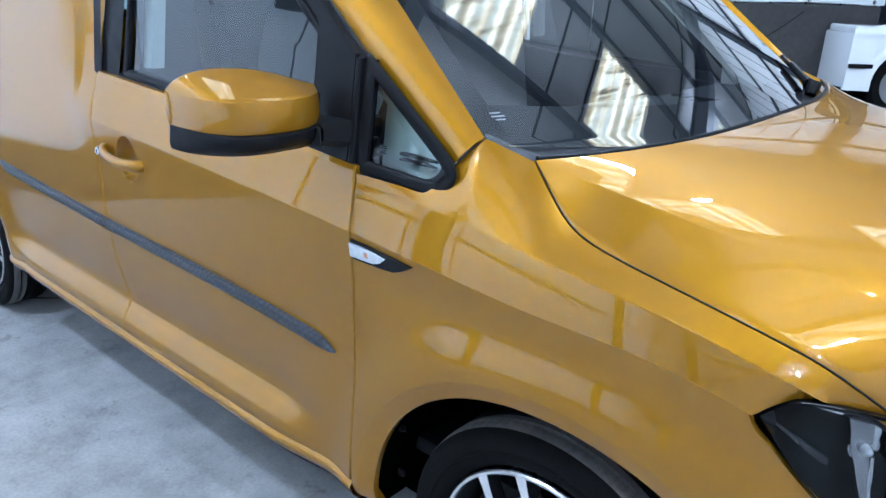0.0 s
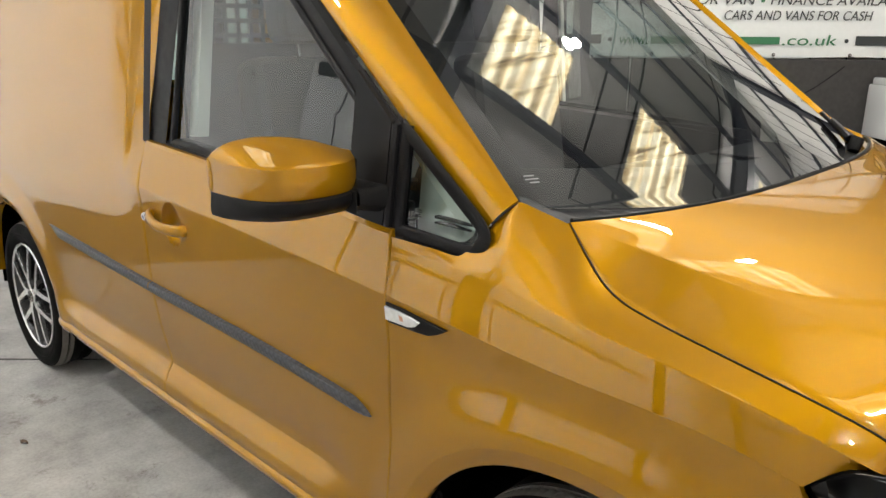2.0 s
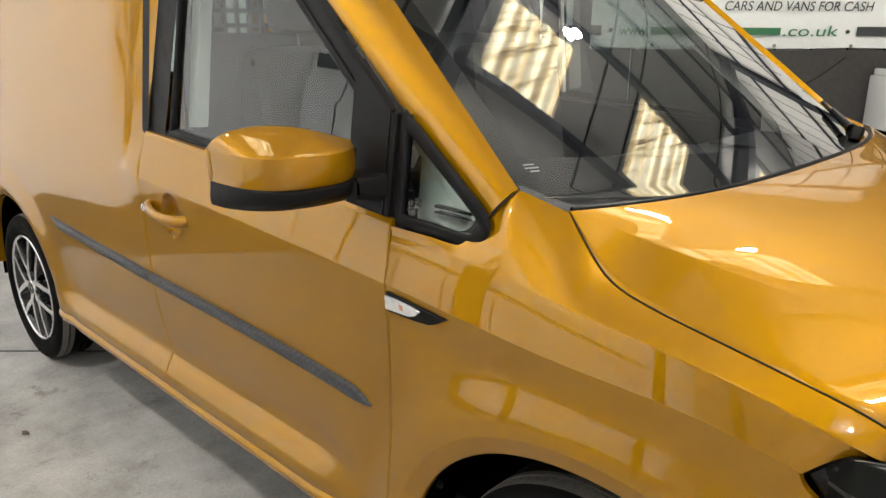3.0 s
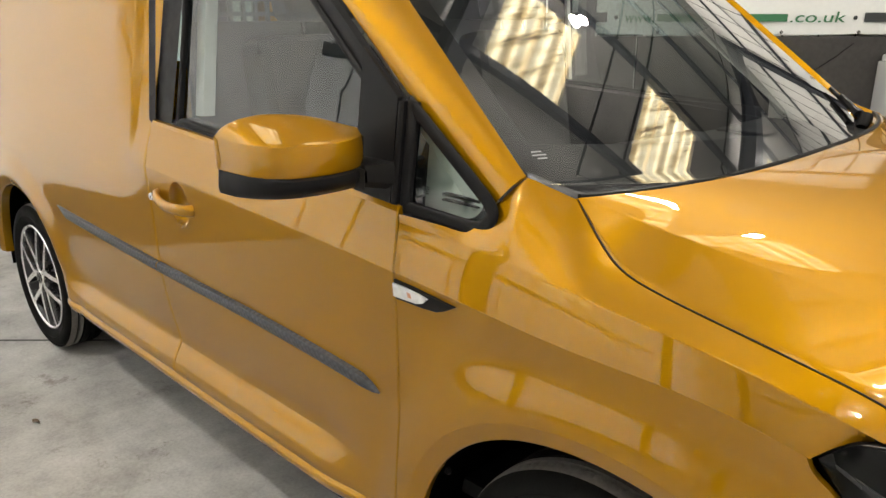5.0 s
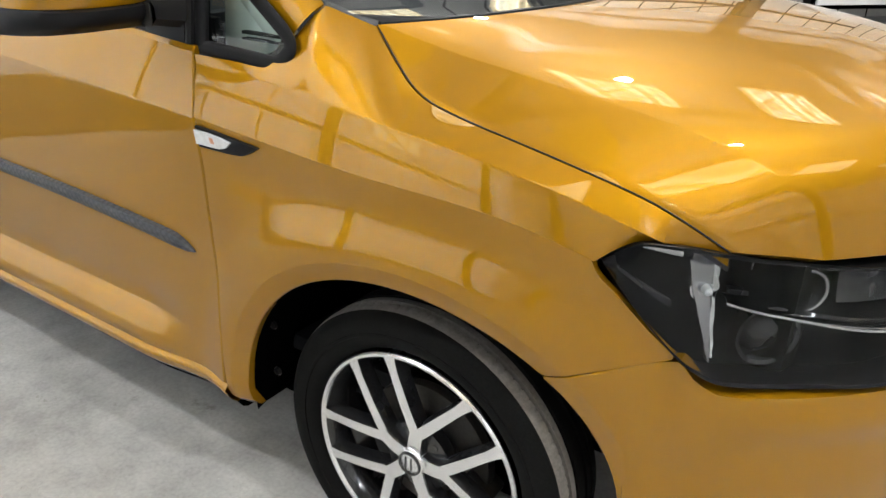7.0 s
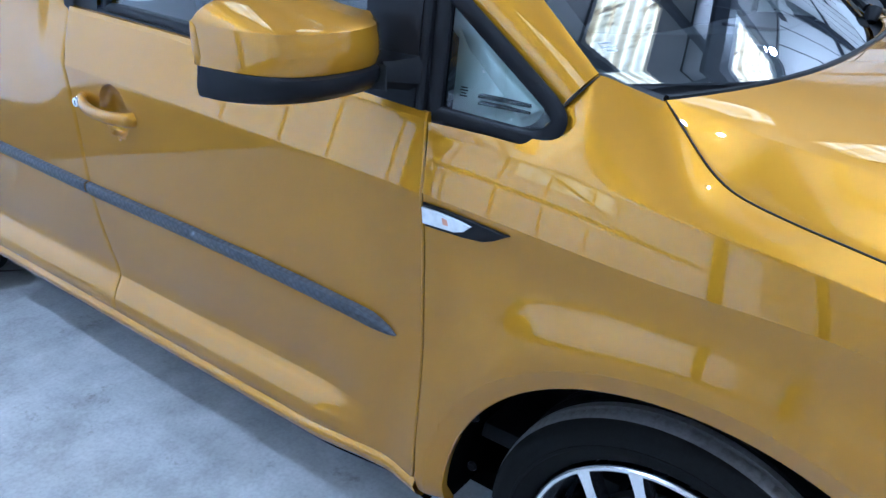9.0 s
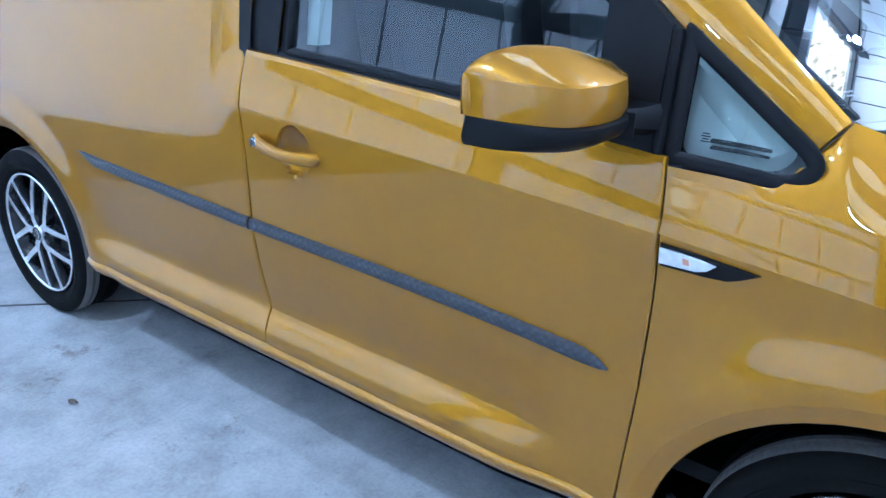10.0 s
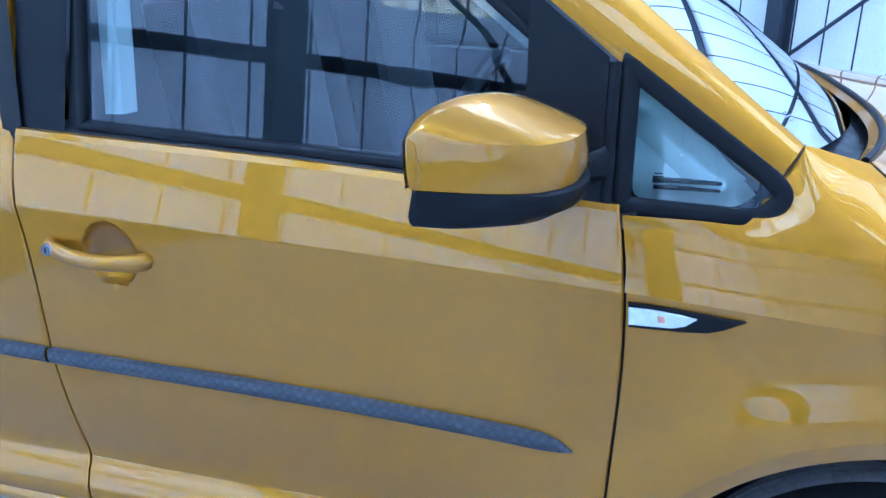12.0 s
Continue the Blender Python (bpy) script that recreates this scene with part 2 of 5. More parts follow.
def part(name, bm, mat, parent=None, label="", smooth=True):
    me = bpy.data.meshes.new(name)
    bmesh.ops.recalc_face_normals(bm, faces=bm.faces)
    bm.to_mesh(me)
    bm.free()
    for mt in mat if isinstance(mat, (list, tuple)) else (mat,):
        me.materials.append(mt)
    if smooth:
        me.polygons.foreach_set("use_smooth", [True] * len(me.polygons))
        me.set_sharp_from_angle(angle=radians(smooth if smooth is not True else 35))
    ob = new(name, me)
    ob.parent = parent
    if label:
        tagged(ob, label)
    return ob


def thing(name, label, category, at=(0, 0, 0), group="", kind=""):
    return tagged(new(name), label, category, group, kind) if at == (0, 0, 0) else _placed(tagged(new(name), label, category, group, kind), at)


def _placed(ob, at):
    ob.location = at
    return ob


def pchip(xs, ys):
    """A smooth curve through a few points that does not overshoot."""
    xs, ys = np.array(xs, float), np.array(ys, float)
    h, d = np.diff(xs), np.diff(ys) / np.diff(xs)
    m = np.zeros(len(xs))
    for i in range(1, len(xs) - 1):
        if d[i - 1] * d[i] > 0:
            w1, w2 = 2 * h[i] + h[i - 1], h[i] + 2 * h[i - 1]
            m[i] = (w1 + w2) / (w1 / d[i - 1] + w2 / d[i])
    m[0], m[-1] = d[0], d[-1]

    def at(x):
        x = np.asarray(x, float)
        i = np.clip(np.searchsorted(xs, x) - 1, 0, len(xs) - 2)
        t = (x - xs[i]) / h[i]
        t = np.clip(t, 0, 1)
        return ((1 + 2 * t) * (1 - t) ** 2 * ys[i] + t * (1 - t) ** 2 * h[i] * m[i]
                + t * t * (3 - 2 * t) * ys[i + 1] + t * t * (t - 1) * h[i] * m[i + 1])
    return at


def spline(xs, ys):
    """A natural cubic curve through a few points, smooth in its bend."""
    xs, ys = np.array(xs, float), np.array(ys, float)
    n, h = len(xs), np.diff(xs)
    A, r = np.eye(n), np.zeros(n)
    for i in range(1, n - 1):
        A[i, i - 1 : i + 2] = h[i - 1], 2 * (h[i - 1] + h[i]), h[i]
        r[i] = 6 * ((ys[i + 1] - ys[i]) / h[i] - (ys[i] - ys[i - 1]) / h[i - 1])
    m = np.linalg.solve(A, r)

    def at(x):
        x = np.clip(np.asarray(x, float), xs[0], xs[-1])
        i = np.clip(np.searchsorted(xs, x) - 1, 0, n - 2)
        p, q = xs[i + 1] - x, x - xs[i]
        return (m[i] * p**3 + m[i + 1] * q**3) / (6 * h[i]) + (ys[i] / h[i] - m[i] * h[i] / 6) * p + (ys[i + 1] / h[i] - m[i + 1] * h[i] / 6) * q
    return at


def step(a, b, x):
    t = np.clip((np.asarray(x, float) - a) / (b - a), 0, 1)
    return t * t * (3 - 2 * t)


def sheet(P, closed_u=False, closed_v=False, bm=None):
    """A bmesh from a grid of places, (n, m, 3)."""
    bm = bm or bmesh.new()
    n, m = P.shape[:2]
    vs = [[bm.verts.new(P[i, j]) for j in range(m)] for i in range(n)]
    for i in range(n if closed_u else n - 1):
        for j in range(m if closed_v else m - 1):
            q = (vs[i][j], vs[(i + 1) % n][j], vs[(i + 1) % n][(j + 1) % m], vs[i][(j + 1) % m])
            try:
                bm.faces.new(q)
            except ValueError:
                pass
    return bm


def slab(P, depth):
    """A sheet with its rim folded back by the vector depth, so that it has an edge."""
    bm = sheet(P)
    d = np.array(depth, float)
    n, m = P.shape[:2]
    rim = [P[0, j] for j in range(m)] + [P[i, m - 1] for i in range(1, n)] + [P[n - 1, j] for j in range(m - 2, -1, -1)] + [P[i, 0] for i in range(n - 2, 0, -1)]
    rim = np.array(rim)
    sheet(np.stack([rim, rim + d], 1), closed_u=True, bm=bm)
    bmesh.ops.remove_doubles(bm, verts=bm.verts, dist=1e-6)
    return bm


def box(x0, x1, y0, y1, z0, z1, bevel=0.0, segs=2, bm=None):
    b = bmesh.new()
    bmesh.ops.create_cube(b, size=1)
    for v in b.verts:
        v.co = ((x0 + x1) / 2 + v.co.x * (x1 - x0), (y0 + y1) / 2 + v.co.y * (y1 - y0), (z0 + z1) / 2 + v.co.z * (z1 - z0))
    if bevel:
        bmesh.ops.bevel(b, geom=b.edges[:], offset=bevel, segments=segs, profile=0.6, affect="EDGES")
    if bm is None:
        return b
    tmp = bpy.data.meshes.new("tmp")
    b.to_mesh(tmp)
    b.free()
    bm.from_mesh(tmp)
    bpy.data.meshes.remove(tmp)
    return bm


def revolve(profile, n=96, axis="y", arc=(0, 2 * math.pi)):
    """A turned body from a profile of (radius, along the axis y)."""
    full = abs(arc[1] - arc[0] - 2 * math.pi) < 1e-6
    a = np.linspace(*arc, n, endpoint=not full)
    p = np.array(profile, float)
    P = np.stack([np.cos(a)[:, None] * p[:, 0], np.broadcast_to(p[:, 1], (n, len(p))), np.sin(a)[:, None] * p[:, 0]], -1)
    return sheet(P, closed_u=full)


def tube(points, radius, n=10, caps=True):
    """A round bar along points; radius may be a list."""
    pts = [Vector(p) for p in points]
    rad = radius if isinstance(radius, (list, tuple)) else [radius] * len(pts)
    rows = []
    side = None
    for i, p in enumerate(pts):
        d = (pts[min(i + 1, len(pts) - 1)] - pts[max(i - 1, 0)]).normalized()
        side = d.orthogonal().normalized() if side is None else (side - d * side.dot(d)).normalized()
        up = d.cross(side)
        rows.append([p + (side * math.cos(2 * math.pi * k / n) + up * math.sin(2 * math.pi * k / n)) * rad[i] for k in range(n)])
    bm = sheet(np.array(rows, float), closed_v=True)
    if caps:
        bm.verts.ensure_lookup_table()
        bm.faces.new([bm.verts[k] for k in range(n)])
        bm.faces.new([bm.verts[(len(pts) - 1) * n + k] for k in range(n)])
    return bm


def moved(bm, m):
    bmesh.ops.transform(bm, matrix=m, verts=bm.verts)
    return bm

# ---- the van: x ahead, y into the van from its right flank, front axle at x = 0 ----
W = 1.80
AXLE_R = -2.682
HUB_Z = 0.313
ARCH_F, ARCH_R = 0.377, 0.388
crease_z = spline([-3.6, -1.43, -0.92, -0.41, 0.0, 0.2, 0.305, 0.6], [1.06, 0.956, 0.929, 0.897, 0.864, 0.838, 0.80, 0.64])
flank_low = pchip([0.24, 0.285, 0.31, 0.335, 0.352, 0.368, 0.385, 0.402, 0.415, 0.425, 0.44, 0.49, 0.56, 0.65, 0.75, 0.85, 1.0],
                  [0.07, 0.034, 0.008, -0.008, -0.011, -0.0095, -0.002, 0.0085, 0.0185, 0.0235, 0.0238, 0.016, 0.004, -0.006, -0.0105, -0.0145, -0.020])
flank_plain = pchip([0.24, 0.285, 0.31, 0.345, 0.43, 0.55, 0.65, 0.75, 0.85, 1.0],
                    [0.07, 0.034, 0.014, 0.007, 0.006, 0.001, -0.006, -0.0105, -0.0140, -0.018])


def nose(x):
    """How far the flank has turned inwards towards the front, and a little towards the rear."""
    u = np.clip((np.asarray(x, float) + 0.15) / 1.03, 0, 0.999)
    front = 0.9 * (1 - (1 - u ** 2.2) ** (1 / 2.2))
    return front + 0.05 * np.clip((-2.6 - np.asarray(x, float)) / 0.95, 0, 1) ** 2.2


def flank(x, z):
    """The van's right flank: y over x and z."""
    x, z = np.broadcast_arrays(np.asarray(x, float), np.asarray(z, float))
    zc = crease_z(x)
    w = z - zc
    keep = step(-2.28, -2.08, x) * (1 - step(-0.72, -0.52, x))
    below = flank_plain(z) * (1 - keep) + flank_low(z) * keep
    at_crease = flank_plain(zc) * (1 - keep) + flank_low(zc) * keep + 0.0007 * step(-1.5, -1.40, x)
    fender = step(-0.46, -0.30, x)
    below = below + 0.0007 * np.exp(np.minimum(w, 0) / 0.0025) * step(-1.5, -1.40, x)
    below = below + fender * 0.007 * np.exp(-((w + 0.075) / 0.05) ** 2)
    above = 0.27 * np.maximum(w, 0)
    base = np.where(w < 0, below, above + at_crease)
    # the cargo side behind the door has no crease
    cargo = 1 - step(-1.62, -1.44, x)
    tall = -0.0140 + 0.11 * np.maximum(z - 0.862, 0) ** 1.15 + 0.22 * np.maximum(z - 1.45, 0) ** 2
    base = base * (1 - cargo) + np.where(z < 0.75, below, np.maximum(below * (1 - step(0.75, 0.85, z)) + tall * step(0.75, 0.85, z), -0.02)) * cargo
    for xc, ra in ((0.0, ARCH_F), (AXLE_R, ARCH_R)):
        d = np.hypot(x - xc, z - HUB_Z)
        base = base - 0.017 * (1 - step(ra + 0.045, ra + 0.15, d)) * np.clip((zc + 0.02 - z) / 0.10, 0, 1) + 0.013 * np.clip(1 - (d - ra) / 0.036, 0, 1)
    # recessed strip of the body beside the door window
    base = base + 0.011 * step(-1.548, -1.518, x) * (1 - step(-1.44, -1.425, x)) * step(0.975, 1.07, z)
    # bowl behind the door handle
    hb = np.hypot((x + 1.254) / 0.052, (z - 0.879) / 0.057)
    base = base + 0.030 * np.sqrt(np.clip(1 - hb ** 2.4, 0, 1))
    return base + nose(x)


def both(P, right):
    if right:
        return P
    Q = P.copy()
    Q[..., 1] = W - Q[..., 1]
    return Q


def inward(right, d):
    return (0, d if right else -d, 0)


def fine_axis(a, b, n, *marks):
    """Steps from a to b, closer together round the marks (place, half width, count)."""
    s = list(np.linspace(a, b, n))
    for c, h, k in marks:
        s += list(np.linspace(c - h, c + h, k))
    s += [a + 0.003, a + 0.006, b - 0.003, b - 0.006] if b > a else []
    s = np.unique(np.round([v for v in s if a <= v <= b], 5))
    return s


def roll_edges(P, axis_in, amount=0.0025):
    """Lays the outermost ring of a panel a little back, as a folded edge is."""
    for sl in ((0, slice(None)), (-1, slice(None)), (slice(None), 0), (slice(None), -1)):
        P[sl][..., 1] += amount * axis_in
    return P


seam_rear = spline([0.30, 0.37, 0.445, 0.545, 0.67, 0.87, 0.97, 1.08], [-1.406, -1.411, -1.424, -1.429, -1.430, -1.426, -1.432, -1.443])
seam_front = pchip([0.30, 0.36, 0.61, 0.79, 0.89, 1.03], [-0.437, -0.434, -0.421, -0.415, -0.418, -0.437])
belt_z = pchip([-1.46, -0.812, -0.434, -0.25], [1.066, 1.031, 1.001, 0.987])

van = thing("van", "golden yellow metallic panel van parked on a concrete floor", "van")


def build_door(right):
    u = fine_axis(0, 1, 90, (0.18, 0.09, 70))
    rows_low = fine_axis(0, 1, 70, (0.12, 0.09, 30), (0.91, 0.10, 50))
    rows_up = np.linspace(0, 1, 14)[1:]
    P = []
    xs_mid = seam_rear(0.7) + u * (seam_front(0.7) - seam_rear(0.7))
    zc, zt = crease_z(xs_mid), belt_z(xs_mid) + 0.012
    for t in np.r_[rows_low, 1 + rows_up]:
        z = 0.332 + t * (zc - 0.332) if t <= 1 else zc + (t - 1) * (zt - zc)
        x = (seam_rear(z) + 0.0020) + u * (seam_front(z) - seam_rear(z) - 0.0040)
        P.append(np.stack([x, flank(x, z), z], -1))
    P = roll_edges(np.array(P), 1)
    door = part("front_door", slab(both(P, right), inward(right, 0.035)), PAINT, van, smooth=12)
    return door


def arch_line(x, xc, ra):
    return HUB_Z + np.sqrt(np.maximum(ra ** 2 - (x - xc) ** 2, 0))


def panel(x, z_low, z_high, rows, right):
    """A panel of the flank between two lines over x."""
    P = []
    for t in rows:
        z = z_low + t * (z_high - z_low)
        P.append(np.stack([x, flank(x, z), z], -1))
    return both(roll_edges(np.array(P), 1), right)


hood_v = [0, 0.08, 0.16, 0.26, 0.43, 0.58, 0.72, 0.85, 0.94, 1]
hood_x = spline(hood_v, [-0.113, -0.067, -0.02, 0.038, 0.132, 0.216, 0.294, 0.368, 0.42, 0.453])
hood_y = spline(hood_v, [0.116, 0.098, 0.088, 0.083, 0.08, 0.088, 0.105, 0.132, 0.158, 0.178])
hood_z = spline(hood_v, [1.066, 1.026, 0.986, 0.963, 0.944, 0.924, 0.900, 0.868, 0.834, 0.809])
# height of the wing's shoulder over the flank's crease
shoulder_rise = spline([-0.45, -0.30, -0.125, 0.0, 0.12, 0.2, 0.30, 0.40], [0.085, 0.090, 0.087, 0.077, 0.067, 0.062, 0.062, 0.064])


LAMP_S = [0, 0.05, 0.12, 0.22, 0.34, 0.5, 0.74, 1.0]
lamp_top = [pchip(LAMP_S, v) for v in ([0.302, 0.325, 0.353, 0.402, 0.449, 0.51, 0.623, 0.765], [0.083, 0.095, 0.108, 0.143, 0.178, 0.242, 0.318, 0.50], [0.797, 0.815, 0.826, 0.819, 0.808, 0.788, 0.780, 0.772])]
lamp_low = [pchip(LAMP_S, v) for v in ([0.304, 0.335, 0.375, 0.43, 0.48, 0.55, 0.663, 0.785], [0.085, 0.092, 0.104, 0.13, 0.168, 0.220, 0.30, 0.47], [0.791, 0.752, 0.703, 0.643, 0.610, 0.602, 0.604, 0.615])]


def build_fender(right):
    # from the door to the headlamp, over the wheel arch, up to the bonnet line
    th = np.linspace(math.pi * 0.995, math.radians(44), 70)
    xs = np.unique(np.r_[np.linspace(-0.434, -ARCH_F, 14), ARCH_F * np.cos(th), np.linspace(0.269, 0.447, 34), np.linspace(-0.25, 0.02, 40)])
    xl = xs[xs <= 0.418]
    low = np.where(xl < -ARCH_F + 1e-4, 0.285, arch_line(xl, 0, ARCH_F))
    low = np.maximum(low, 0.285)
    seam = pchip([0.25, 0.285, 0.32, 0.42], [0.597, 0.612, 0.625, 0.653])
    low = np.where(xl > 0.25, seam(xl), low)
    lamp = pchip([0.302, 0.304, 0.335, 0.375, 0.43], [0.797, 0.791, 0.752, 0.703, 0.643])
    mid = np.where(xl > 0.303, np.maximum(lamp(xl), low + 0.001), crease_z(xl))
    P = []
    for t in np.r_[0, 0.012, np.linspace(0.03, 1, 60)]:
        z = low + t * (mid - low)
        x = np.where(xl < -0.40, np.maximum(xl, seam_front(z) + 0.0020), xl)
        P.append(np.stack([x, flank(x, z), z], -1))
    lower = roll_edges(np.array(P), 1, 0.002)
    lower[-1, :, 1] -= 0.002
    # upper surface, lofted from the crease over the shoulder to the window, the pillar, the windscreen and the bonnet
    v = np.linspace(0, 1, 70)[1:]
    rear = [(-0.432, float(flank(-0.432, 1.0)), 1.0), (-0.34, float(flank(-0.34, 0.998)) + 0.003, 0.998), (-0.278, 0.023, 0.994), (-0.258, 0.037, 1.008), (-0.246, 0.0555, 1.033),
            (-0.226, 0.076, 1.062), (-0.204, 0.0940, 1.0895), (-0.16, 0.1055, 1.0775), (-0.113, 0.1135, 1.0640)]
    k = np.linspace(0, 1, len(rear))
    kk = np.linspace(0, 1, 60)
    top = np.concatenate([np.stack([pchip(k, c)(kk) for c in np.array(rear).T], -1), np.stack([hood_x(v) - 0.001, hood_y(v) - 0.0019, hood_z(v) - 0.0017], -1)])
    foot_x = np.r_[pchip(k, [-0.432, -0.34, -0.285, -0.25, -0.225, -0.195, -0.165, -0.13, -0.096])(kk),
                   hood_x(v) + 0.017 * (1 - v) ** 4]
    s = np.linspace(0, 0.4, 80)
    at_lamp = foot_x > 0.303
    foot_z = np.where(at_lamp, np.interp(foot_x, lamp_top[0](s), lamp_top[2](s)), crease_z(foot_x))
    near = step(0.303, 0.365, foot_x)
    foot_y = np.where(at_lamp, np.interp(foot_x, lamp_top[0](s), lamp_top[1](s)) * near + flank(foot_x, foot_z) * (1 - near), flank(foot_x, crease_z(foot_x)))
    foot = np.stack([foot_x, foot_y, foot_z], -1)
    rise, zc = shoulder_rise(foot_x), crease_z(foot_x)
    sh = np.stack([foot_x, flank(foot_x, zc) + 0.3 * rise, zc + rise], -1)
    # the shoulder runs out where the headlamp's upper edge meets it
    over = np.clip((sh[:, 2] - foot_z) / 0.006, 0, 1)[:, None] * (1 - step(0.375, 0.40, foot_x))[:, None]
    sh = (foot + (top - foot) * 0.02) * (1 - over) + sh * over
    sh[:, 2] = np.minimum(sh[:, 2], top[:, 2] - 0.001)
    lo, hi = np.r_[np.linspace(0, 0.9, 20), 0.94, 0.97], np.r_[0.0, 0.02, 0.05, np.linspace(0.1, 1, 24)]
    Q = [foot + (sh - foot) * t + np.outer(4 * t * (1 - t) * np.linalg.norm(sh - foot, axis=1) * 0.02, (0, -0.9, 0.4)) for t in lo]
    Q += [sh + (top - sh) * t + np.outer(4 * t * (1 - t) * np.linalg.norm(top - sh, axis=1) * (0.015 + 0.02 * step(-0.34, -0.18, foot_x) * (1 - step(-0.15, 0.15, foot_x))), (0.1, -0.7, 0.7)) for t in hi]
    upper = np.array(Q)
    for _ in range(2):
        upper[17:27] = (upper[16:26] + 2 * upper[17:27] + upper[18:28]) / 4
    back = upper[:, 0]
    upper[:, 0, 0] = np.maximum(back[:, 0], seam_front(back[:, 2]) + 0.002)
    bm = slab(both(lower, right), inward(right, 0.012))
    sheet(both(upper, right), bm=bm)
    sheet(both(np.stack([upper[-1], upper[-1] + (0, 0.010, -0.03)], 0), right), bm=bm)
    bmesh.ops.remove_doubles(bm, verts=bm.verts, dist=2e-4)
    return part("front_wing", bm, PAINT, van, smooth=14)


def build_side(right):
    th = np.linspace(0, math.pi, 90)
    xs = np.unique(np.r_[np.linspace(-3.5, AXLE_R - ARCH_R, 16), AXLE_R + ARCH_R * np.cos(th), np.linspace(AXLE_R + ARCH_R, -1.442, 34), np.linspace(-1.56, -1.442, 26)])
    xs = xs[xs <= -1.4419]
    low = np.where(np.abs(xs - AXLE_R) < ARCH_R, arch_line(xs, AXLE_R, ARCH_R), 0.332)
    low = np.maximum(low, 0.332)
    high = np.full_like(xs, 1.70)
    P = []
    for t in np.r_[0, 0.004, np.linspace(0.01, 0.45, 60), np.linspace(0.46, 1, 30)]:
        z = low + t * (high - low)
        x = np.where(xs > -1.5, -1.5 + (xs + 1.5) / 0.058 * (seam_rear(np.minimum(z, 1.08)) - 0.0020 + 1.5), xs)
        P.append(np.stack([x, flank(x, z), z], -1))
    P = both(roll_edges(np.array(P), 1), right)
    return part("cargo_side_panel", slab(P, inward(right, 0.03)), PAINT, van, smooth=28)


def build_sill(right):
    x = np.linspace(-2.30, -0.432, 60)
    P = []
    for z, dy in ((0.345, 0.022), (0.334, 0.006), (0.3285, -0.001), (0.3245, -0.0055), (0.320, -0.008), (0.315, -0.0075), (0.311, -0.004), (0.307, -0.0035), (0.298, 0.0), (0.288, 0.008), (0.278, 0.02), (0.275, 0.08), (0.285, 0.12)):
        P.append(np.stack([x, flank(x, 0.345) + dy + 0.004, np.full_like(x, z)], -1))
    part("sill", sheet(both(np.array(P), right)), PAINT, van)
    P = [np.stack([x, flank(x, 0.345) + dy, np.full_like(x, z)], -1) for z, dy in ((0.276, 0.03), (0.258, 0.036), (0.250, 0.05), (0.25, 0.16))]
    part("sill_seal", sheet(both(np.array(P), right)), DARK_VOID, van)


def build_gaps(right):
    for seam, z0, z1 in ((seam_rear, 0.30, 1.70), (seam_front, 0.315, 1.02)):
        z = np.linspace(z0, z1, 50)
        x = seam(np.minimum(z, 1.08))
        y = flank(x, np.minimum(z, 1.02)) + np.maximum(z - 1.02, 0) * 0.12
        P = np.stack([np.stack([x - 0.02, y + 0.013, z], -1), np.stack([x + 0.02, y + 0.013, z], -1)], 0)
        part("shut_gap", sheet(both(P, right)), GAP, van)
    x = np.linspace(-1.44, -0.43, 30)
    P = np.stack([np.stack([x, flank(x, 0.34) + 0.016, np.full_like(x, 0.318)], -1), np.stack([x, flank(x, 0.34) + 0.016, np.full_like(x, 0.35)], -1)], 0)
    part("shut_gap", sheet(both(P, right)), GAP, van)


strip_mid = pchip([-2.21, -1.44, -0.92, -0.56, -0.478], [0.690, 0.664, 0.654, 0.637, 0.629])


def build_strip(x0, x1, taper0, taper1, parent):
    """A slim rubbing strip on the flank, drawn out to a point where asked."""
    n = 60
    x = np.linspace(x0, x1, n)
    h = 0.0158 * np.ones(n)
    sink = np.zeros(n)
    if taper1:
        d = (x1 - x) / 0.05
        h = np.where(d < 1, 0.0158 * np.sqrt(np.clip(d, 0.001, 1)), h)
        sink = np.where(d < 1, -0.008 * (1 - np.clip(d, 0, 1)) ** 1.5, sink)
    if taper0:
        d = (x - x0) / 0.09
        h = np.where(d < 1, 0.0158 * np.clip(d, 0.03, 1) ** 0.75, h)
        sink = np.where(d < 1, 0.014 * (1 - np.clip(d, 0, 1)), sink)
    rows = []
    for s, out in ((-1.0, -0.002), (-0.97, 0.006), (-0.80, 0.011), (-0.4, 0.0135), (0.0, 0.014), (0.4, 0.0135), (0.80, 0.011), (0.97, 0.006), (1.0, -0.002)):
        z = strip_mid(x) + sink + s * h
        rows.append(np.stack([x, flank(x, z) - out * np.clip(h / 0.0158, 0.3, 1), z], -1))
    P = np.array(rows)
    bm = sheet(P)
    part("rubbing_strip", bm, STRIP_PLASTIC, parent, "textured grey plastic rubbing strip")


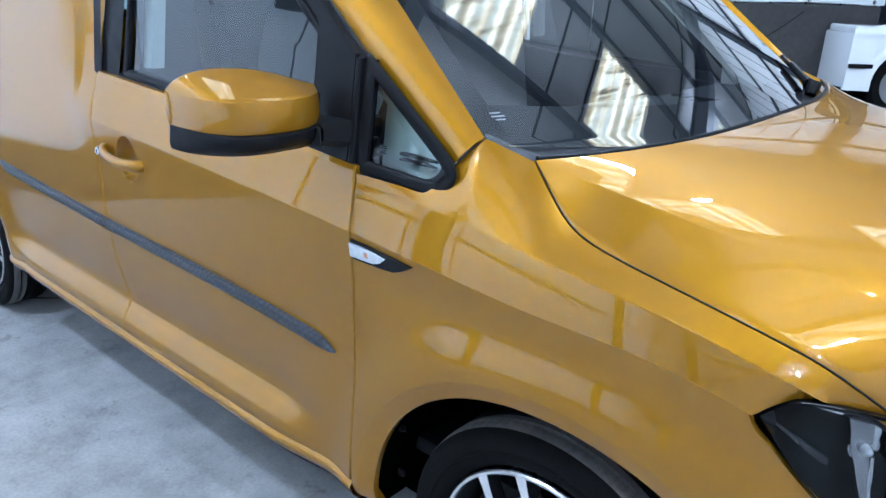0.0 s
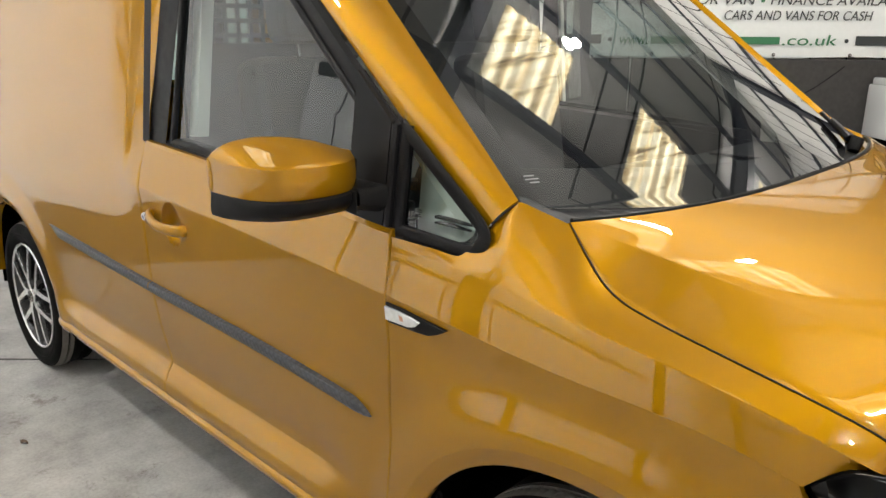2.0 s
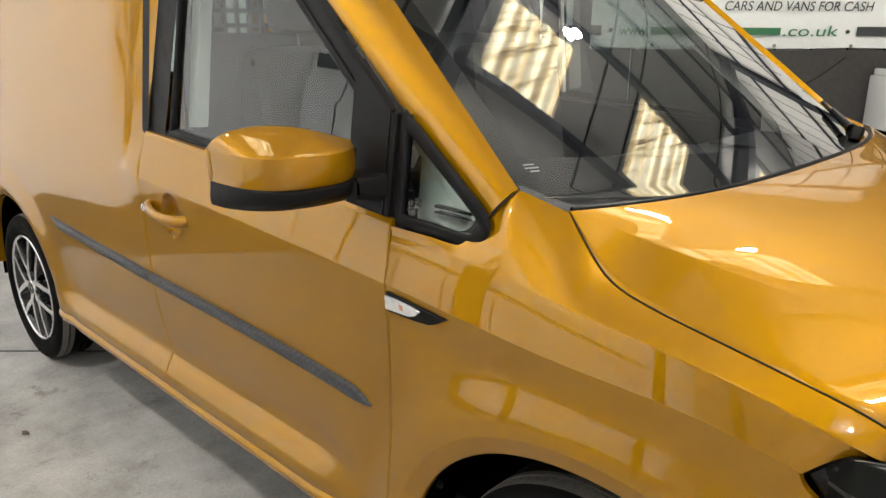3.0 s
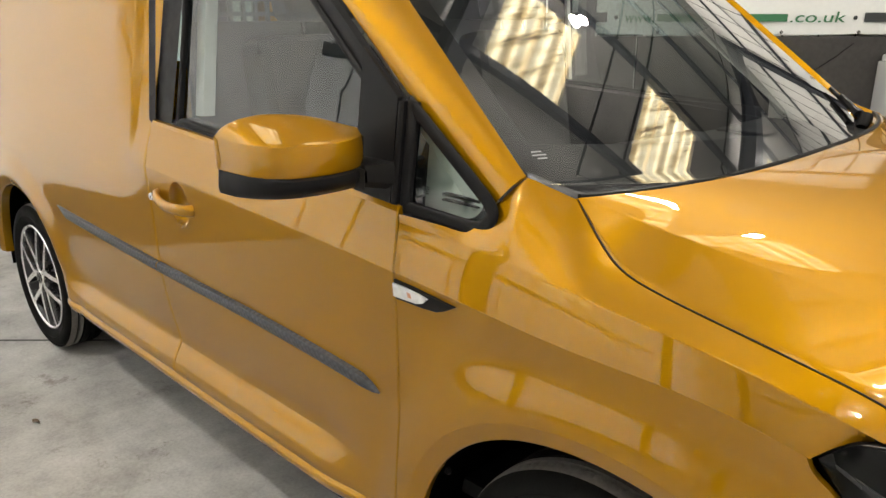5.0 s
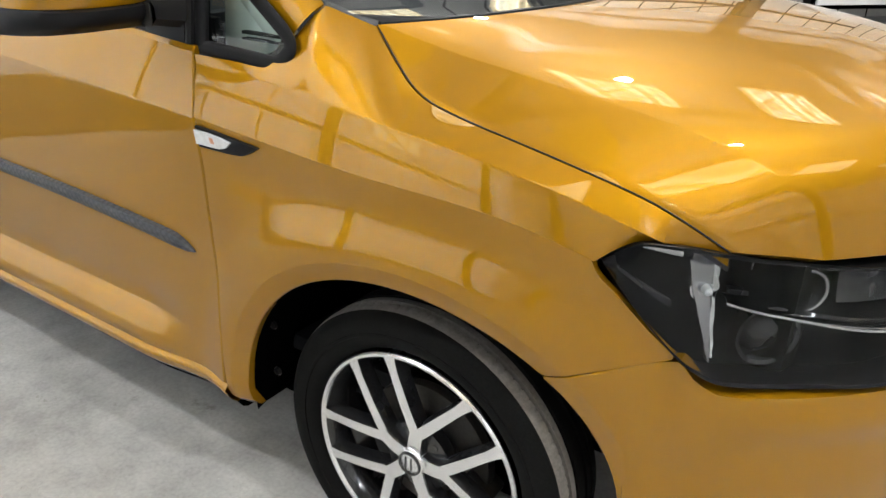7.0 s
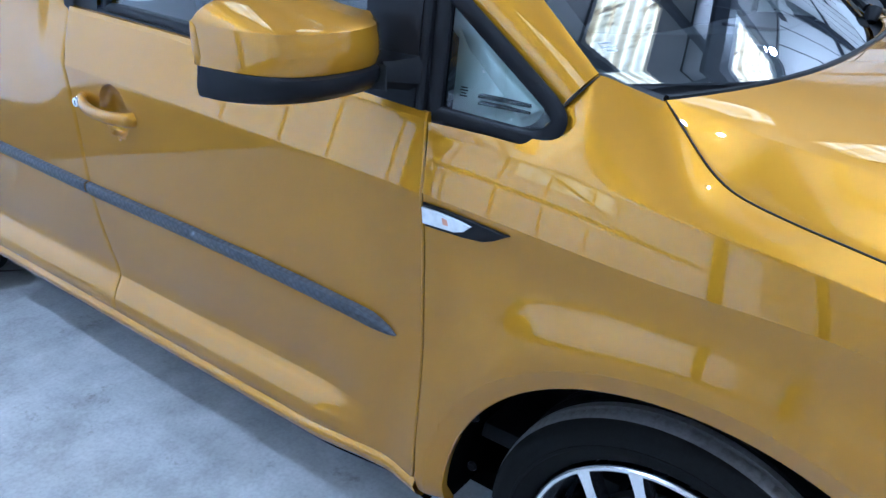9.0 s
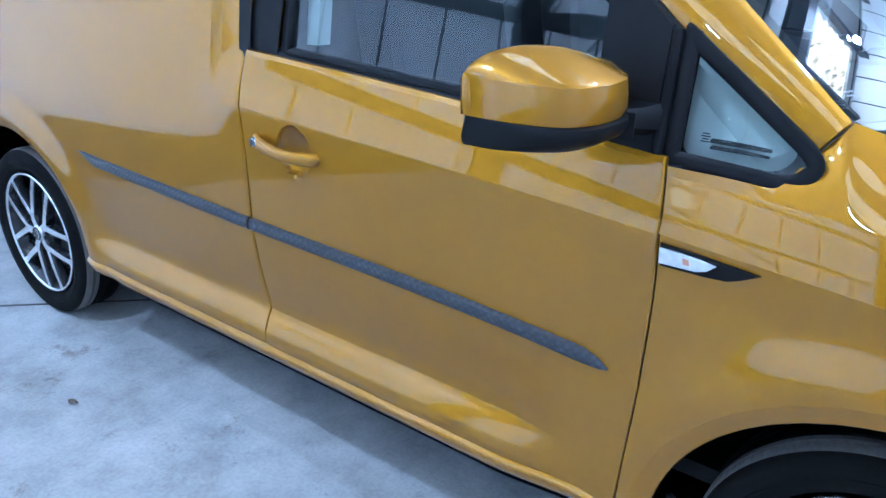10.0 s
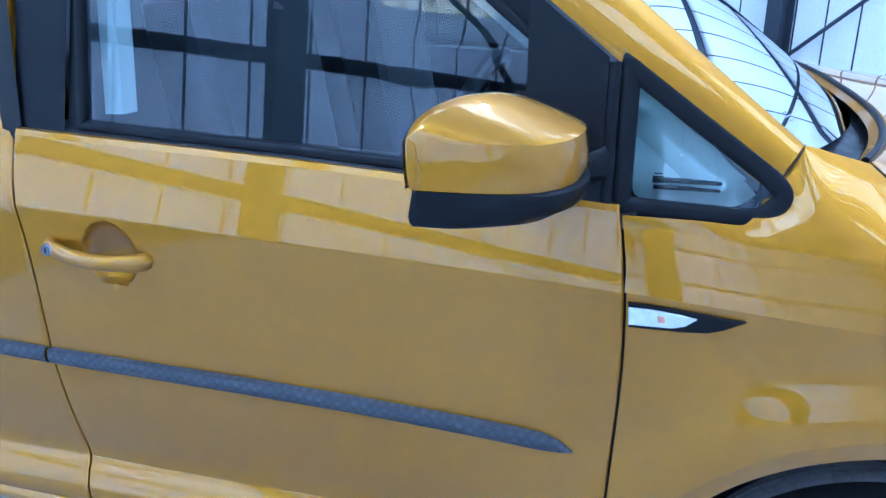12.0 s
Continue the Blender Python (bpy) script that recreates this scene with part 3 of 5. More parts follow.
def build_handle(door):
    bm = bmesh.new()
    n = 40
    s = np.linspace(0, 1, n)
    x = -1.380 + 0.207 * s
    z = 0.889 - 0.016 * s - 0.006 * np.sin(math.pi * s)
    base = -0.008
    out = 0.020 + 0.026 * np.sin(math.pi * s) ** 0.7
    half = 0.0165 - 0.003 * np.sin(math.pi * s)
    endr = np.clip(np.minimum(s, 1 - s) / 0.07, 0, 1)
    half = half * np.sqrt(np.clip(1 - (1 - endr) ** 2, 0.02, 1))
    out = out * (0.55 + 0.45 * np.sqrt(np.clip(1 - (1 - endr) ** 2, 0, 1)))
    k = 20
    th = np.linspace(0, 2 * math.pi, k, endpoint=False)
    thick = 0.011
    P = np.stack([np.stack([np.full(k, x[i]), base - out[i] + thick * (1 - np.cos(th)) * (1 if 0.12 < s[i] < 0.9 else 1.6), z[i] + half[i] * np.sign(np.sin(th)) * np.abs(np.sin(th)) ** 0.8], -1) for i in range(n)], 0)
    bm = sheet(P, closed_v=True)
    part("handle", bm, PAINT, door, "golden bar handle")
    b = box(-1.205, -1.170, -0.010, 0.006, 0.856, 0.894, 0.008)
    part("handle_base", b, BLACK_TRIM, door)
    b = moved(revolve([(0.0, -0.003), (0.0095, -0.003), (0.011, 0.0), (0.0115, 0.001), (0.0115, 0.008)], 28), Matrix.Translation((-1.3575, -0.0415, 0.886)))
    part("lock_cylinder", b, CHROME, door, "round chrome key lock")
    b = box(-1.3587, -1.3563, -0.0455, -0.042, 0.881, 0.891)
    part("key_slot", b, GAP, door)


def build_indicator():
    pts = [(-0.4135, 0.885), (-0.37, 0.883), (-0.322, 0.878), (-0.259, 0.8715), (-0.285, 0.857), (-0.305, 0.849), (-0.34, 0.8465), (-0.4105, 0.8475)]
    base = part("side_indicator", flat_on_flank(pts, 0.0, 0.006), BLACK_TRIM, van, "gloss black side repeater with a clear lens")
    lens = [(-0.4125, 0.8795), (-0.38, 0.8785), (-0.345, 0.875), (-0.322, 0.8705), (-0.335, 0.859), (-0.352, 0.8535), (-0.4110, 0.8535)]
    part("lens", flat_on_flank(lens, 0.005, 0.005), CLEAR_LENS, base, "clear indicator lens")
    part("bulb", flat_on_flank([(-0.374, 0.872), (-0.364, 0.871), (-0.362, 0.861), (-0.372, 0.861)], 0.0095, 0.001), AMBER, base)


def flat_on_flank(pts, lift, thick, mirror=False):
    """A plate with an outline in x and z that follows the flank: front, rim and rounded lip."""
    pts = np.array(pts, float)
    c = pts.mean(0)
    rings = []
    for shrink, out in ((1.0, lift - 0.004), (1.0, lift + thick * 0.5), (0.985, lift + thick * 0.9), (0.95, lift + thick)):
        q = c + (pts - c) * shrink
        rings.append(np.stack([q[:, 0], flank(q[:, 0], q[:, 1]) - out, q[:, 1]], -1))
    bm = sheet(np.array(rings), closed_v=True)
    bm.verts.ensure_lookup_table()
    n = len(pts)
    bm.faces.new([bm.verts[3 * n + k] for k in range(n)])
    return bm


# upper body: window frames, pillars, glass
pil_in = [pchip([-1.1, -0.6, -0.2], v) for v in ([0.255, 0.168, 0.095], [1.815, 1.412, 1.088])]
pil_out = [spline([-1.1, -0.666, -0.489, -0.329, -0.243], v) for v in ([0.135, 0.092, 0.078, 0.066, 0.058], [1.720, 1.368, 1.226, 1.098, 1.032])]


def upper_y(x, z):
    """The plane of the side windows."""
    return 0.028 + 0.135 * (np.asarray(z, float) - 1.02) + 0.012 * step(-0.6, -0.2, x)


def build_pillar(right):
    s = np.linspace(0, 1, 40)
    xi, xo = -0.204 - s * 0.85, -0.246 - s * 0.85
    a = np.stack([xi, pil_in[0](xi), pil_in[1](xi)], -1)
    b = np.stack([xo, pil_out[0](xo), pil_out[1](xo)], -1)
    rows = [b + (0.0, 0.02, 0.0)]
    for t in np.linspace(0, 1, 14):
        bulge = np.outer(np.ones(40), (0.30, -0.62, 0.42)) * (4 * t * (1 - t)) ** 0.8 * 0.014
        rows.append(b + (a - b) * t + bulge)
    rows.append(a + (-0.006, 0.012, -0.014))
    P = both(np.array(rows), right)
    bm = sheet(P)
    part("front_pillar", bm, PAINT, van, smooth=60)
    # dark joint between pillar and wing
    q = P[1:-1, 0] + np.array((0.003, 0.002 if right else -0.002, -0.002))
    part("shut_gap", tube(q, 0.0010, 6), GAP, van)


def frame_ring(pts, width, out, right, label="", name="window_frame", parent=None, mat=None):
    """A frame along an outline in x and z on the window plane: wide inwards, with a rounded face."""
    pts = np.array(pts, float)
    n = len(pts)
    c = pts.mean(0)
    nxt, prv = np.roll(pts, -1, 0), np.roll(pts, 1, 0)
    d = (nxt - prv)
    d /= np.linalg.norm(d, axis=1)[:, None]
    nrm = np.stack([-d[:, 1], d[:, 0]], -1)
    if ((pts - c) * nrm).sum() > 0:
        nrm = -nrm
    rings = []
    for t, o in ((0, -0.012), (0, 0.4), (0.12, 0.85), (0.35, 1.0), (0.7, 0.9), (0.92, 0.6), (1.0, 0.2), (1.0, -1.2)):
        q = pts + nrm * width * t
        y = upper_y(q[:, 0], q[:, 1]) - out * o
        rings.append(np.stack([q[:, 0], y, q[:, 1]], -1))
    return part(name, sheet(both(np.array(rings), right), closed_v=True), mat or BLACK_TRIM, parent or van, label, smooth=40)


def densify(pts, step_len=0.02, round_at=0.0):
    out = []
    pts = np.array(pts, float)
    for a, b in zip(pts, np.roll(pts, -1, 0)):
        k = max(1, int(np.linalg.norm(b - a) / step_len))
        out += [a + (b - a) * i / k for i in range(k)]
    out = np.array(out)
    for _ in range(3 if round_at else 0):
        out = (np.roll(out, 1, 0) + 2 * out + np.roll(out, -1, 0)) / 4
    return out


QUARTER = [(-0.447, 0.996), (-0.36, 0.991), (-0.268, 0.986), (-0.244, 0.990), (-0.214, 1.020), (-0.214, 1.040), (-0.232, 1.060), (-0.329, 1.130), (-0.447, 1.216)]
WINDOW = [(-1.318, 1.076), (-0.90, 1.052), (-0.60, 1.032), (-0.472, 1.021), (-0.470, 1.165), (-0.60, 1.268), (-0.80, 1.43), (-0.95, 1.55), (-1.28, 1.62)]


def pane(pts, name, mat, right, parent, back=0.006, label=""):
    pts = np.array(pts)
    c = pts.mean(0)
    rings = []
    for s in (1.0, 0.66, 0.33, 0.02):
        q = c + (pts - c) * s
        rings.append(np.stack([q[:, 0], upper_y(q[:, 0], q[:, 1]) + back, q[:, 1]], -1))
    ob = part(name, sheet(both(np.array(rings), right), closed_v=True), mat, parent, label)
    ob.visible_shadow = False
    return ob


def build_windows(right, door):
    frame_ring(densify(QUARTER, 0.008, 1), 0.025, 0.005, right, parent=van, name="quarter_window_frame")
    pane(densify(QUARTER, 0.02), "quarter_window", QUARTER_GLASS, right, van, label="small triangular quarter window")
    # dark frit border just inside the quarter window
    pts = densify(QUARTER, 0.012, 1)
    c = pts.mean(0)
    inner = c + (pts - c) * np.array((0.72, 0.74)) + np.array((0.002, 0.0))
    outer = c + (pts - c) * 0.86
    rings = [np.stack([q[:, 0], upper_y(q[:, 0], q[:, 1]) + 0.009, q[:, 1]], -1) for q in (outer, inner)]
    part("frit_border", sheet(both(np.array(rings), right), closed_v=True), FRIT, van)
    frame_ring(densify(WINDOW, 0.02), 0.016, 0.006, right, parent=door, name="window_seal")
    pane(densify(WINDOW, 0.03), "door_window", SIDE_GLASS, right, door, label="tinted front door window, closed")
    # belt moulding
    x = np.linspace(-1.345, -0.436, 40)
    P = []
    for dz, o in ((-0.006, 0.0), (-0.004, 0.007), (0.004, 0.010), (0.013, 0.008), (0.019, 0.002), (0.020, -0.01)):
        z = belt_z(x) + dz
        P.append(np.stack([x, upper_y(x, z) - o + 0.004, z], -1))
    part("belt_moulding", sheet(both(np.array(P), right)), BLACK_TRIM, door)
    # upper door frame, dark, up to the roof rail
    bm = bmesh.new()
    for quad in (((-1.443, 1.064), (-1.345, 1.058), (-1.26, 1.70), (-1.365, 1.70)), ((-1.345, 1.058), (-1.315, 1.074), (-1.272, 1.63), (-1.262, 1.70))):
        g = np.array([[np.array(quad[0]) + (np.array(quad[1]) - quad[0]) * u for u in np.linspace(0, 1, 6)], [np.array(quad[3]) + (np.array(quad[2]) - quad[3]) * u for u in np.linspace(0, 1, 6)]])
        rows = []
        for t in np.linspace(0, 1, 16):
            q = g[0] + (g[1] - g[0]) * t
            lift = 0.004 if quad[0][0] < -1.4 else -0.004
            rows.append(np.stack([q[:, 0], upper_y(q[:, 0], q[:, 1]) - lift, q[:, 1]], -1))
        sheet(both(np.array(rows), right), bm=bm)
    part("pillar_trim", bm, BLACK_TRIM, door)
    # sail panel behind the mirror and the divider bar
    sail = [(-0.572, 1.022), (-0.463, 1.014), (-0.463, 1.206), (-0.572, 1.292)]
    bm = bmesh.new()
    g = []
    for t in np.linspace(0, 1, 14):
        l = np.array(sail[0]) + (np.array(sail[3]) - sail[0]) * t
        r_ = np.array(sail[1]) + (np.array(sail[2]) - sail[1]) * t
        q = np.array([l + (r_ - l) * u for u in np.linspace(0, 1, 8)])
        g.append(np.stack([q[:, 0], upper_y(q[:, 0], q[:, 1]) - 0.008 - 0.004 * np.linspace(0, 1, 8), q[:, 1]], -1))
    part("sail_panel", slab(both(np.array(g), right), inward(right, 0.02)), BLACK_TRIM, door)
    bm = bmesh.new()
    z = np.linspace(1.006, 1.200, 12)
    P = [np.stack([np.full(12, x), upper_y(x, z) - o, z], -1) for x, o in ((-0.4635, 0.0), (-0.4625, 0.010), (-0.458, 0.0125), (-0.452, 0.0125), (-0.4475, 0.010), (-0.4465, 0.0))]
    part("divider_bar", sheet(both(np.array(P), right)), BLACK_TRIM, door)
    # roof rail over the windows, painted
    xr = np.linspace(-0.445, -1.5, 40)
    line = np.where(xr > -1.05, pil_out[1](xr), np.minimum(1.70, pil_out[1](xr)))
    y = upper_y(xr, line)
    rows = [np.stack([xr, y + dy, line + dz], -1) for dz, dy in ((-0.056, 0.004), (-0.054, -0.006), (-0.03, -0.0085), (-0.006, -0.006), (0.004, 0.004))]
    part("upper_door_frame", sheet(both(np.array(rows), right)), BLACK_TRIM, door)
    # dark inner ledge under the window
    x = np.linspace(-1.40, -0.45, 20)
    z = belt_z(x) + 0.013
    part("window_ledge", sheet(both(np.stack([np.stack([x, np.full_like(x, 0.038), z], -1), np.stack([x, np.full_like(x, 0.12), z], -1), np.stack([x, np.full_like(x, 0.125), z - 0.12], -1)], 0), right)), DASH, door)


def rear_edge(y):
    u = 1 - np.abs((y - W / 2) / (W / 2 - 0.116)) ** 3
    return -0.113 + 0.122 * u, 1.066 - 0.002 * u


cut_v = [0, 0.12, 0.24, 0.38, 0.52, 0.65, 0.78, 0.9, 0.96, 1]
bonnet_crease = [spline(cut_v, v) for v in (
    [-0.108, -0.03, 0.042, 0.12, 0.196, 0.272, 0.353, 0.453, 0.515, 0.560],
    [0.122, 0.162, 0.178, 0.195, 0.209, 0.221, 0.232, 0.247, 0.261, 0.276],
    [1.0665, 1.036, 1.019, 1.002, 0.987, 0.972, 0.954, 0.920, 0.870, 0.790])]
bonnet_mid = [spline([0, 0.2, 0.4, 0.6, 0.8, 0.93, 1], v) for v in (
    [0.009, 0.17, 0.34, 0.51, 0.68, 0.79, 0.835], [1.064, 1.055, 1.038, 1.012, 0.970, 0.902, 0.785])]


def build_bonnet():
    v = np.unique(np.r_[np.linspace(0, 1, 80), 0.003, 0.006, 0.97, 0.985, 0.995])
    side = np.stack([hood_x(v), hood_y(v), hood_z(v)], -1)
    fold = np.stack([c(v) for c in bonnet_crease], -1)
    mid = np.stack([bonnet_mid[0](v), np.full_like(v, W / 2), bonnet_mid[1](v)], -1)
    rows = []
    for t in np.r_[np.linspace(0, 0.95, 20), 0.98, 1]:
        rows.append(side + (fold - side) * t + np.outer(4 * t * (1 - t) * np.linalg.norm(fold - side, axis=1) * 0.012, (0, -0.4, 0.9)))
    for t in np.r_[0.004, 0.01, np.linspace(0, 1, 40)[1:]]:
        kx, kz = 1 - (1 - t) ** (3 - 0.8 * v), 1 - (1 - t) ** 2
        p = np.stack([fold[:, 0] + (mid[:, 0] - fold[:, 0]) * kx, fold[:, 1] + (mid[:, 1] - fold[:, 1]) * t, fold[:, 2] + (mid[:, 2] - fold[:, 2]) * kz], -1)
        rows.append(p)
    R = np.array(rows)
    R[0] += (0.0, 0.0030, -0.0005)
    R[1] += (0, 0.0012, 0.0)
    L = R[::-1][1:].copy()
    L[..., 1] = W - L[..., 1]
    ob = part("bonnet", slab(np.concatenate([R, L], 0), (-0.03, 0, -0.012)), PAINT, van, smooth=24)
    for right in (True, False):
        # black bead laid along the joint, stands in for the gap's dark shade
        line = np.stack([hood_x(v), hood_y(v) + 0.0015, hood_z(v) - 0.0012], -1)
        part("bonnet_gap_line", tube(both(line, right), 0.0013, 6), GAP, van)
        a = np.stack([hood_x(v), hood_y(v) + 0.001, hood_z(v) - 0.030], -1)
        b = np.stack([hood_x(v), hood_y(v) + 0.018, hood_z(v) - 0.012], -1)
        part("shut_gap", sheet(both(np.stack([a, b], 0), right)), GAP, van)
    return ob


SCREEN_TWIST = -0.25


def screen_grid(n=50, m=40, inset=0.0, lift=0.0):
    """The windscreen's surface; inset in metres from its sides, lift along its normal."""
    s = np.linspace(0, 1, m)
    ex = -0.198 - s * 0.86
    ey, ez = pil_in[0](ex) + 0.004 + inset, pil_in[1](ex) - 0.010
    mx = 0.002 - s * 0.90
    mz = 1.030 + s * 0.76 + 0.018 * np.sin(math.pi * s)
    P = []
    for u in np.linspace(-1, 1, n):
        k = 1 - np.abs(u) ** 1.7
        y = W / 2 + u * (W / 2 - ey)
        twist = SCREEN_TWIST * 0.3 * (1 - np.exp(-(1 - abs(u)) * (W / 2 - ey) / 0.3)) * s * 0.86
        P.append(np.stack([ex + (mx - ex) * k + (lift + twist) * 0.62, y, ez + (mz - ez) * k + (lift + twist) * 0.78], -1))
    return np.array(P)


def build_screen():
    ob = part("windscreen", sheet(screen_grid(120, 90)), SCREEN_GLASS, van, "large raked windscreen", smooth=80)
    ob.visible_shadow = False
    # black border printed on the inside
    G = screen_grid(120, 90, 0.0, -0.004)
    for sl in (np.s_[:5, :], np.s_[-5:, :], np.s_[:, :9]):
        part("frit_border", sheet(G[sl]), FRIT, van, smooth=80)
    # cowl below the glass
    y = np.linspace(0.10, W - 0.10, 60)
    xr, zr = rear_edge(y)
    P = np.stack([np.stack([xr + 0.05, y, zr - 0.045], -1), np.stack([xr - 0.05, y, zr - 0.030], -1), np.stack([xr - 0.11, y, zr - 0.012], -1)], 0)
    part("cowl_panel", sheet(P), BLACK_TRIM, van)
    y = np.linspace(0.128, W - 0.128, 80)
    xr, zr = rear_edge(y)
    part("bonnet_rear_seal", tube(np.stack([xr - 0.010, y, zr - 0.001], -1), 0.0055, 8), FRIT, van)
    for right in (True, False):
        P = np.array([[(-0.24, 0.135, 1.10), (-0.20, 0.098, 1.085)], [(-0.18, 0.16, 1.07), (-0.15, 0.104, 1.066)], [(-0.12, 0.2, 1.048), (-0.10, 0.12, 1.045)]], float)
        part("cowl_corner", sheet(both(P, right)), BLACK_TRIM, van)


def build_glass_marks():
    for x, y, z, w in ((-0.228, 0.150, 1.1205, 0.020), (-0.222, 0.1515, 1.1155, 0.026), (-0.216, 0.153, 1.1105, 0.018)):
        n = Vector((0.59, -0.25, 0.768)).normalized()
        along = Vector((0.42, 0.9, 0.02)).normalized()
        up = n.cross(along)
        m = Matrix((along, up, n)).transposed().to_4x4()
        m.translation = Vector((x, y, z)) + n * 0.0035
        part("glass_mark", moved(box(-w / 2, w / 2, -0.0012, 0.0012, -0.0004, 0.0004), m), LAMP_BODY, van)
    for z, w in ((1.053, 0.011), (1.049, 0.014), (1.045, 0.009), (1.041, 0.013)):
        y = float(upper_y(-0.388, z)) + 0.004
        part("glass_mark", box(-0.388 - w / 2, -0.388 + w / 2, y - 0.0006, y, z - 0.0009, z + 0.0009), DASH, van)


def build_wipers():
    G = screen_grid(60, 60, 0.0, 0.014)
    # (pivot, tip) on the screen by grid place: across, up; both blades rest upright beside the far pillar or low under the bonnet edge
    for (u0, v0, u1, v1) in ((52, 0, 55, 5),):
        n = 24
        t = np.linspace(0, 1, n)
        fu, fv = u0 + (u1 - u0) * t, v0 + (v1 - v0) * t
        iu, iv = np.floor(fu).astype(int), np.floor(fv).astype(int)
        ru, rv = (fu - iu)[:, None], (fv - iv)[:, None]
        iu2, iv2 = np.minimum(iu + 1, 59), np.minimum(iv + 1, 59)
        pts = (G[iu, iv] * (1 - ru) + G[iu2, iv] * ru) * (1 - rv) + (G[iu, iv2] * (1 - ru) + G[iu2, iv2] * ru) * rv
        off = np.array((0.002, 0, 0.004))
        arm = part("wiper_arm", tube(pts[: n * 2 // 3] + off, [0.012 - 0.005 * i / n for i in range(n * 2 // 3)], 8), BLACK_TRIM, van)
        part("wiper_blade", tube(pts[n // 6:] - off * 0.4, 0.007, 8), BLACK_TRIM, arm)
        b = moved(revolve([(0.0, -0.02), (0.016, -0.018), (0.02, 0.0), (0.02, 0.02)], 20), Matrix.Translation(Vector(pts[0]) + Vector((0.02, 0, -0.015))) @ pose(0, 0, 0, 60))
        part("wiper_pivot", b, BLACK_TRIM, arm)


def build_roof():
    x = np.linspace(-3.50, -1.02, 40)
    rows = []
    for t in np.linspace(0, 1, 30):
        edge = np.interp(x, [-3.5, -1.5, -1.02], [0.19, 0.16, 0.245])
        ze = np.interp(x, [-3.5, -1.5, -1.02], [1.69, 1.70, 1.75])
        y = edge + t * (W - 2 * edge)
        z = ze + 0.11 * (1 - np.abs(2 * t - 1) ** 3.2) - 0.05 * step(-1.35, -1.0, x) * (1 - np.abs(2 * t - 1) ** 3)
        rows.append(np.stack([x, y, z], -1))
    part("roof", slab(np.array(rows), (0, 0, -0.03)), PAINT, van, smooth=50)
    y = np.linspace(0.02, W - 0.02, 20)
    rows = [np.stack([np.full(20, xx), W / 2 + (y - W / 2) * k, np.full(20, z)], -1) for xx, z, k in ((-3.40, 0.30, 0.95), (-3.50, 0.36, 0.97), (-3.53, 0.55, 0.97), (-3.52, 1.1, 0.95), (-3.49, 1.62, 0.90), (-3.46, 1.72, 0.80), (-3.40, 1.80, 0.70))]
    bm = sheet(np.array(rows))
    # openings added out of view, so daylight brightens the bulkhead's mesh from behind
    panes = ((0.20, 0.82), (0.98, 1.66))
    gone = [f for f in bm.faces if 1.05 < f.calc_center_median().z < 1.62 and any(y0 < f.calc_center_median().y < y1 for y0, y1 in panes)]
    bmesh.ops.delete(bm, geom=gone, context="FACES")
    rear = part("rear_doors", bm, PAINT, van, smooth=50)
    for y0, y1 in panes:
        pane_ = part("rear_window", box(y0=y0 - 0.06, y1=y1 + 0.06, x0=-3.492, x1=-3.486, z0=1.06, z1=1.64), QUARTER_GLASS, rear, "unseen rear door window, added to let daylight behind the mesh")
        pane_.visible_shadow = False
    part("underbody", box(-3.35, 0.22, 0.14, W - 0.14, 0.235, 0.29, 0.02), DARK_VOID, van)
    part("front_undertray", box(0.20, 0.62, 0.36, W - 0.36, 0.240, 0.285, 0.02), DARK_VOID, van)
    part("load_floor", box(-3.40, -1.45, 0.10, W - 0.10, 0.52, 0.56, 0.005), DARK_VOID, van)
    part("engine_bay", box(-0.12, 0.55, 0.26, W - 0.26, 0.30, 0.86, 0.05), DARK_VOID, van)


nose_phi = lambda x: np.arcsin(np.clip((x + 0.15) / 1.03, 0, 1) ** 1.1)


def build_bumper(right):
    ph0, ph1 = float(nose_phi(0.25)), math.pi / 2
    ph = np.unique(np.r_[np.linspace(ph0, ph0 + 0.30, 34), np.linspace(ph0 + 0.3, ph1, 40)])
    X = -0.15 + 1.03 * np.sin(ph) ** (1 / 1.1)
    Y = 0.9 * (1 - np.cos(ph) ** (1 / 1.1))
    nx, ny = np.gradient(Y), -np.gradient(X)
    nl = np.hypot(nx, ny)
    nx, ny = nx / nl, ny / nl
    top = pchip([0.25, 0.285, 0.32, 0.36, 0.42, 0.45, 0.485, 0.55, 0.70, 0.90], [0.596, 0.611, 0.624, 0.637, 0.648, 0.614, 0.594, 0.592, 0.594, 0.604])(X)
    low = np.where(X < ARCH_F, np.minimum(arch_line(X, 0, ARCH_F), top - 0.004), 0.225)
    low = np.where((X < ARCH_F) & (low < 0.225), 0.225, low)
    prof = pchip([0.2, 0.25, 0.33, 0.42, 0.50, 0.545, 0.58, 0.66], [-0.03, -0.005, 0.012, 0.012, 0.006, 0.012, 0.004, -0.008])
    P = []
    for t in np.linspace(0, 1, 46):
        z = low + t * (top - low)
        blend = step(0.40, 0.60, X)
        o = prof(z) * blend - (flank(np.minimum(X, 0.46), z) - nose(np.minimum(X, 0.46))) * (1 - blend)
        P.append(np.stack([X + nx * o * blend, Y + (ny * blend - (1 - blend)) * o, z], -1))
    bm = slab(both(roll_edges(np.array(P), 1, 0.002), right), inward(right, 0.03))
    part("front_bumper", bm, PAINT, van, smooth=28)


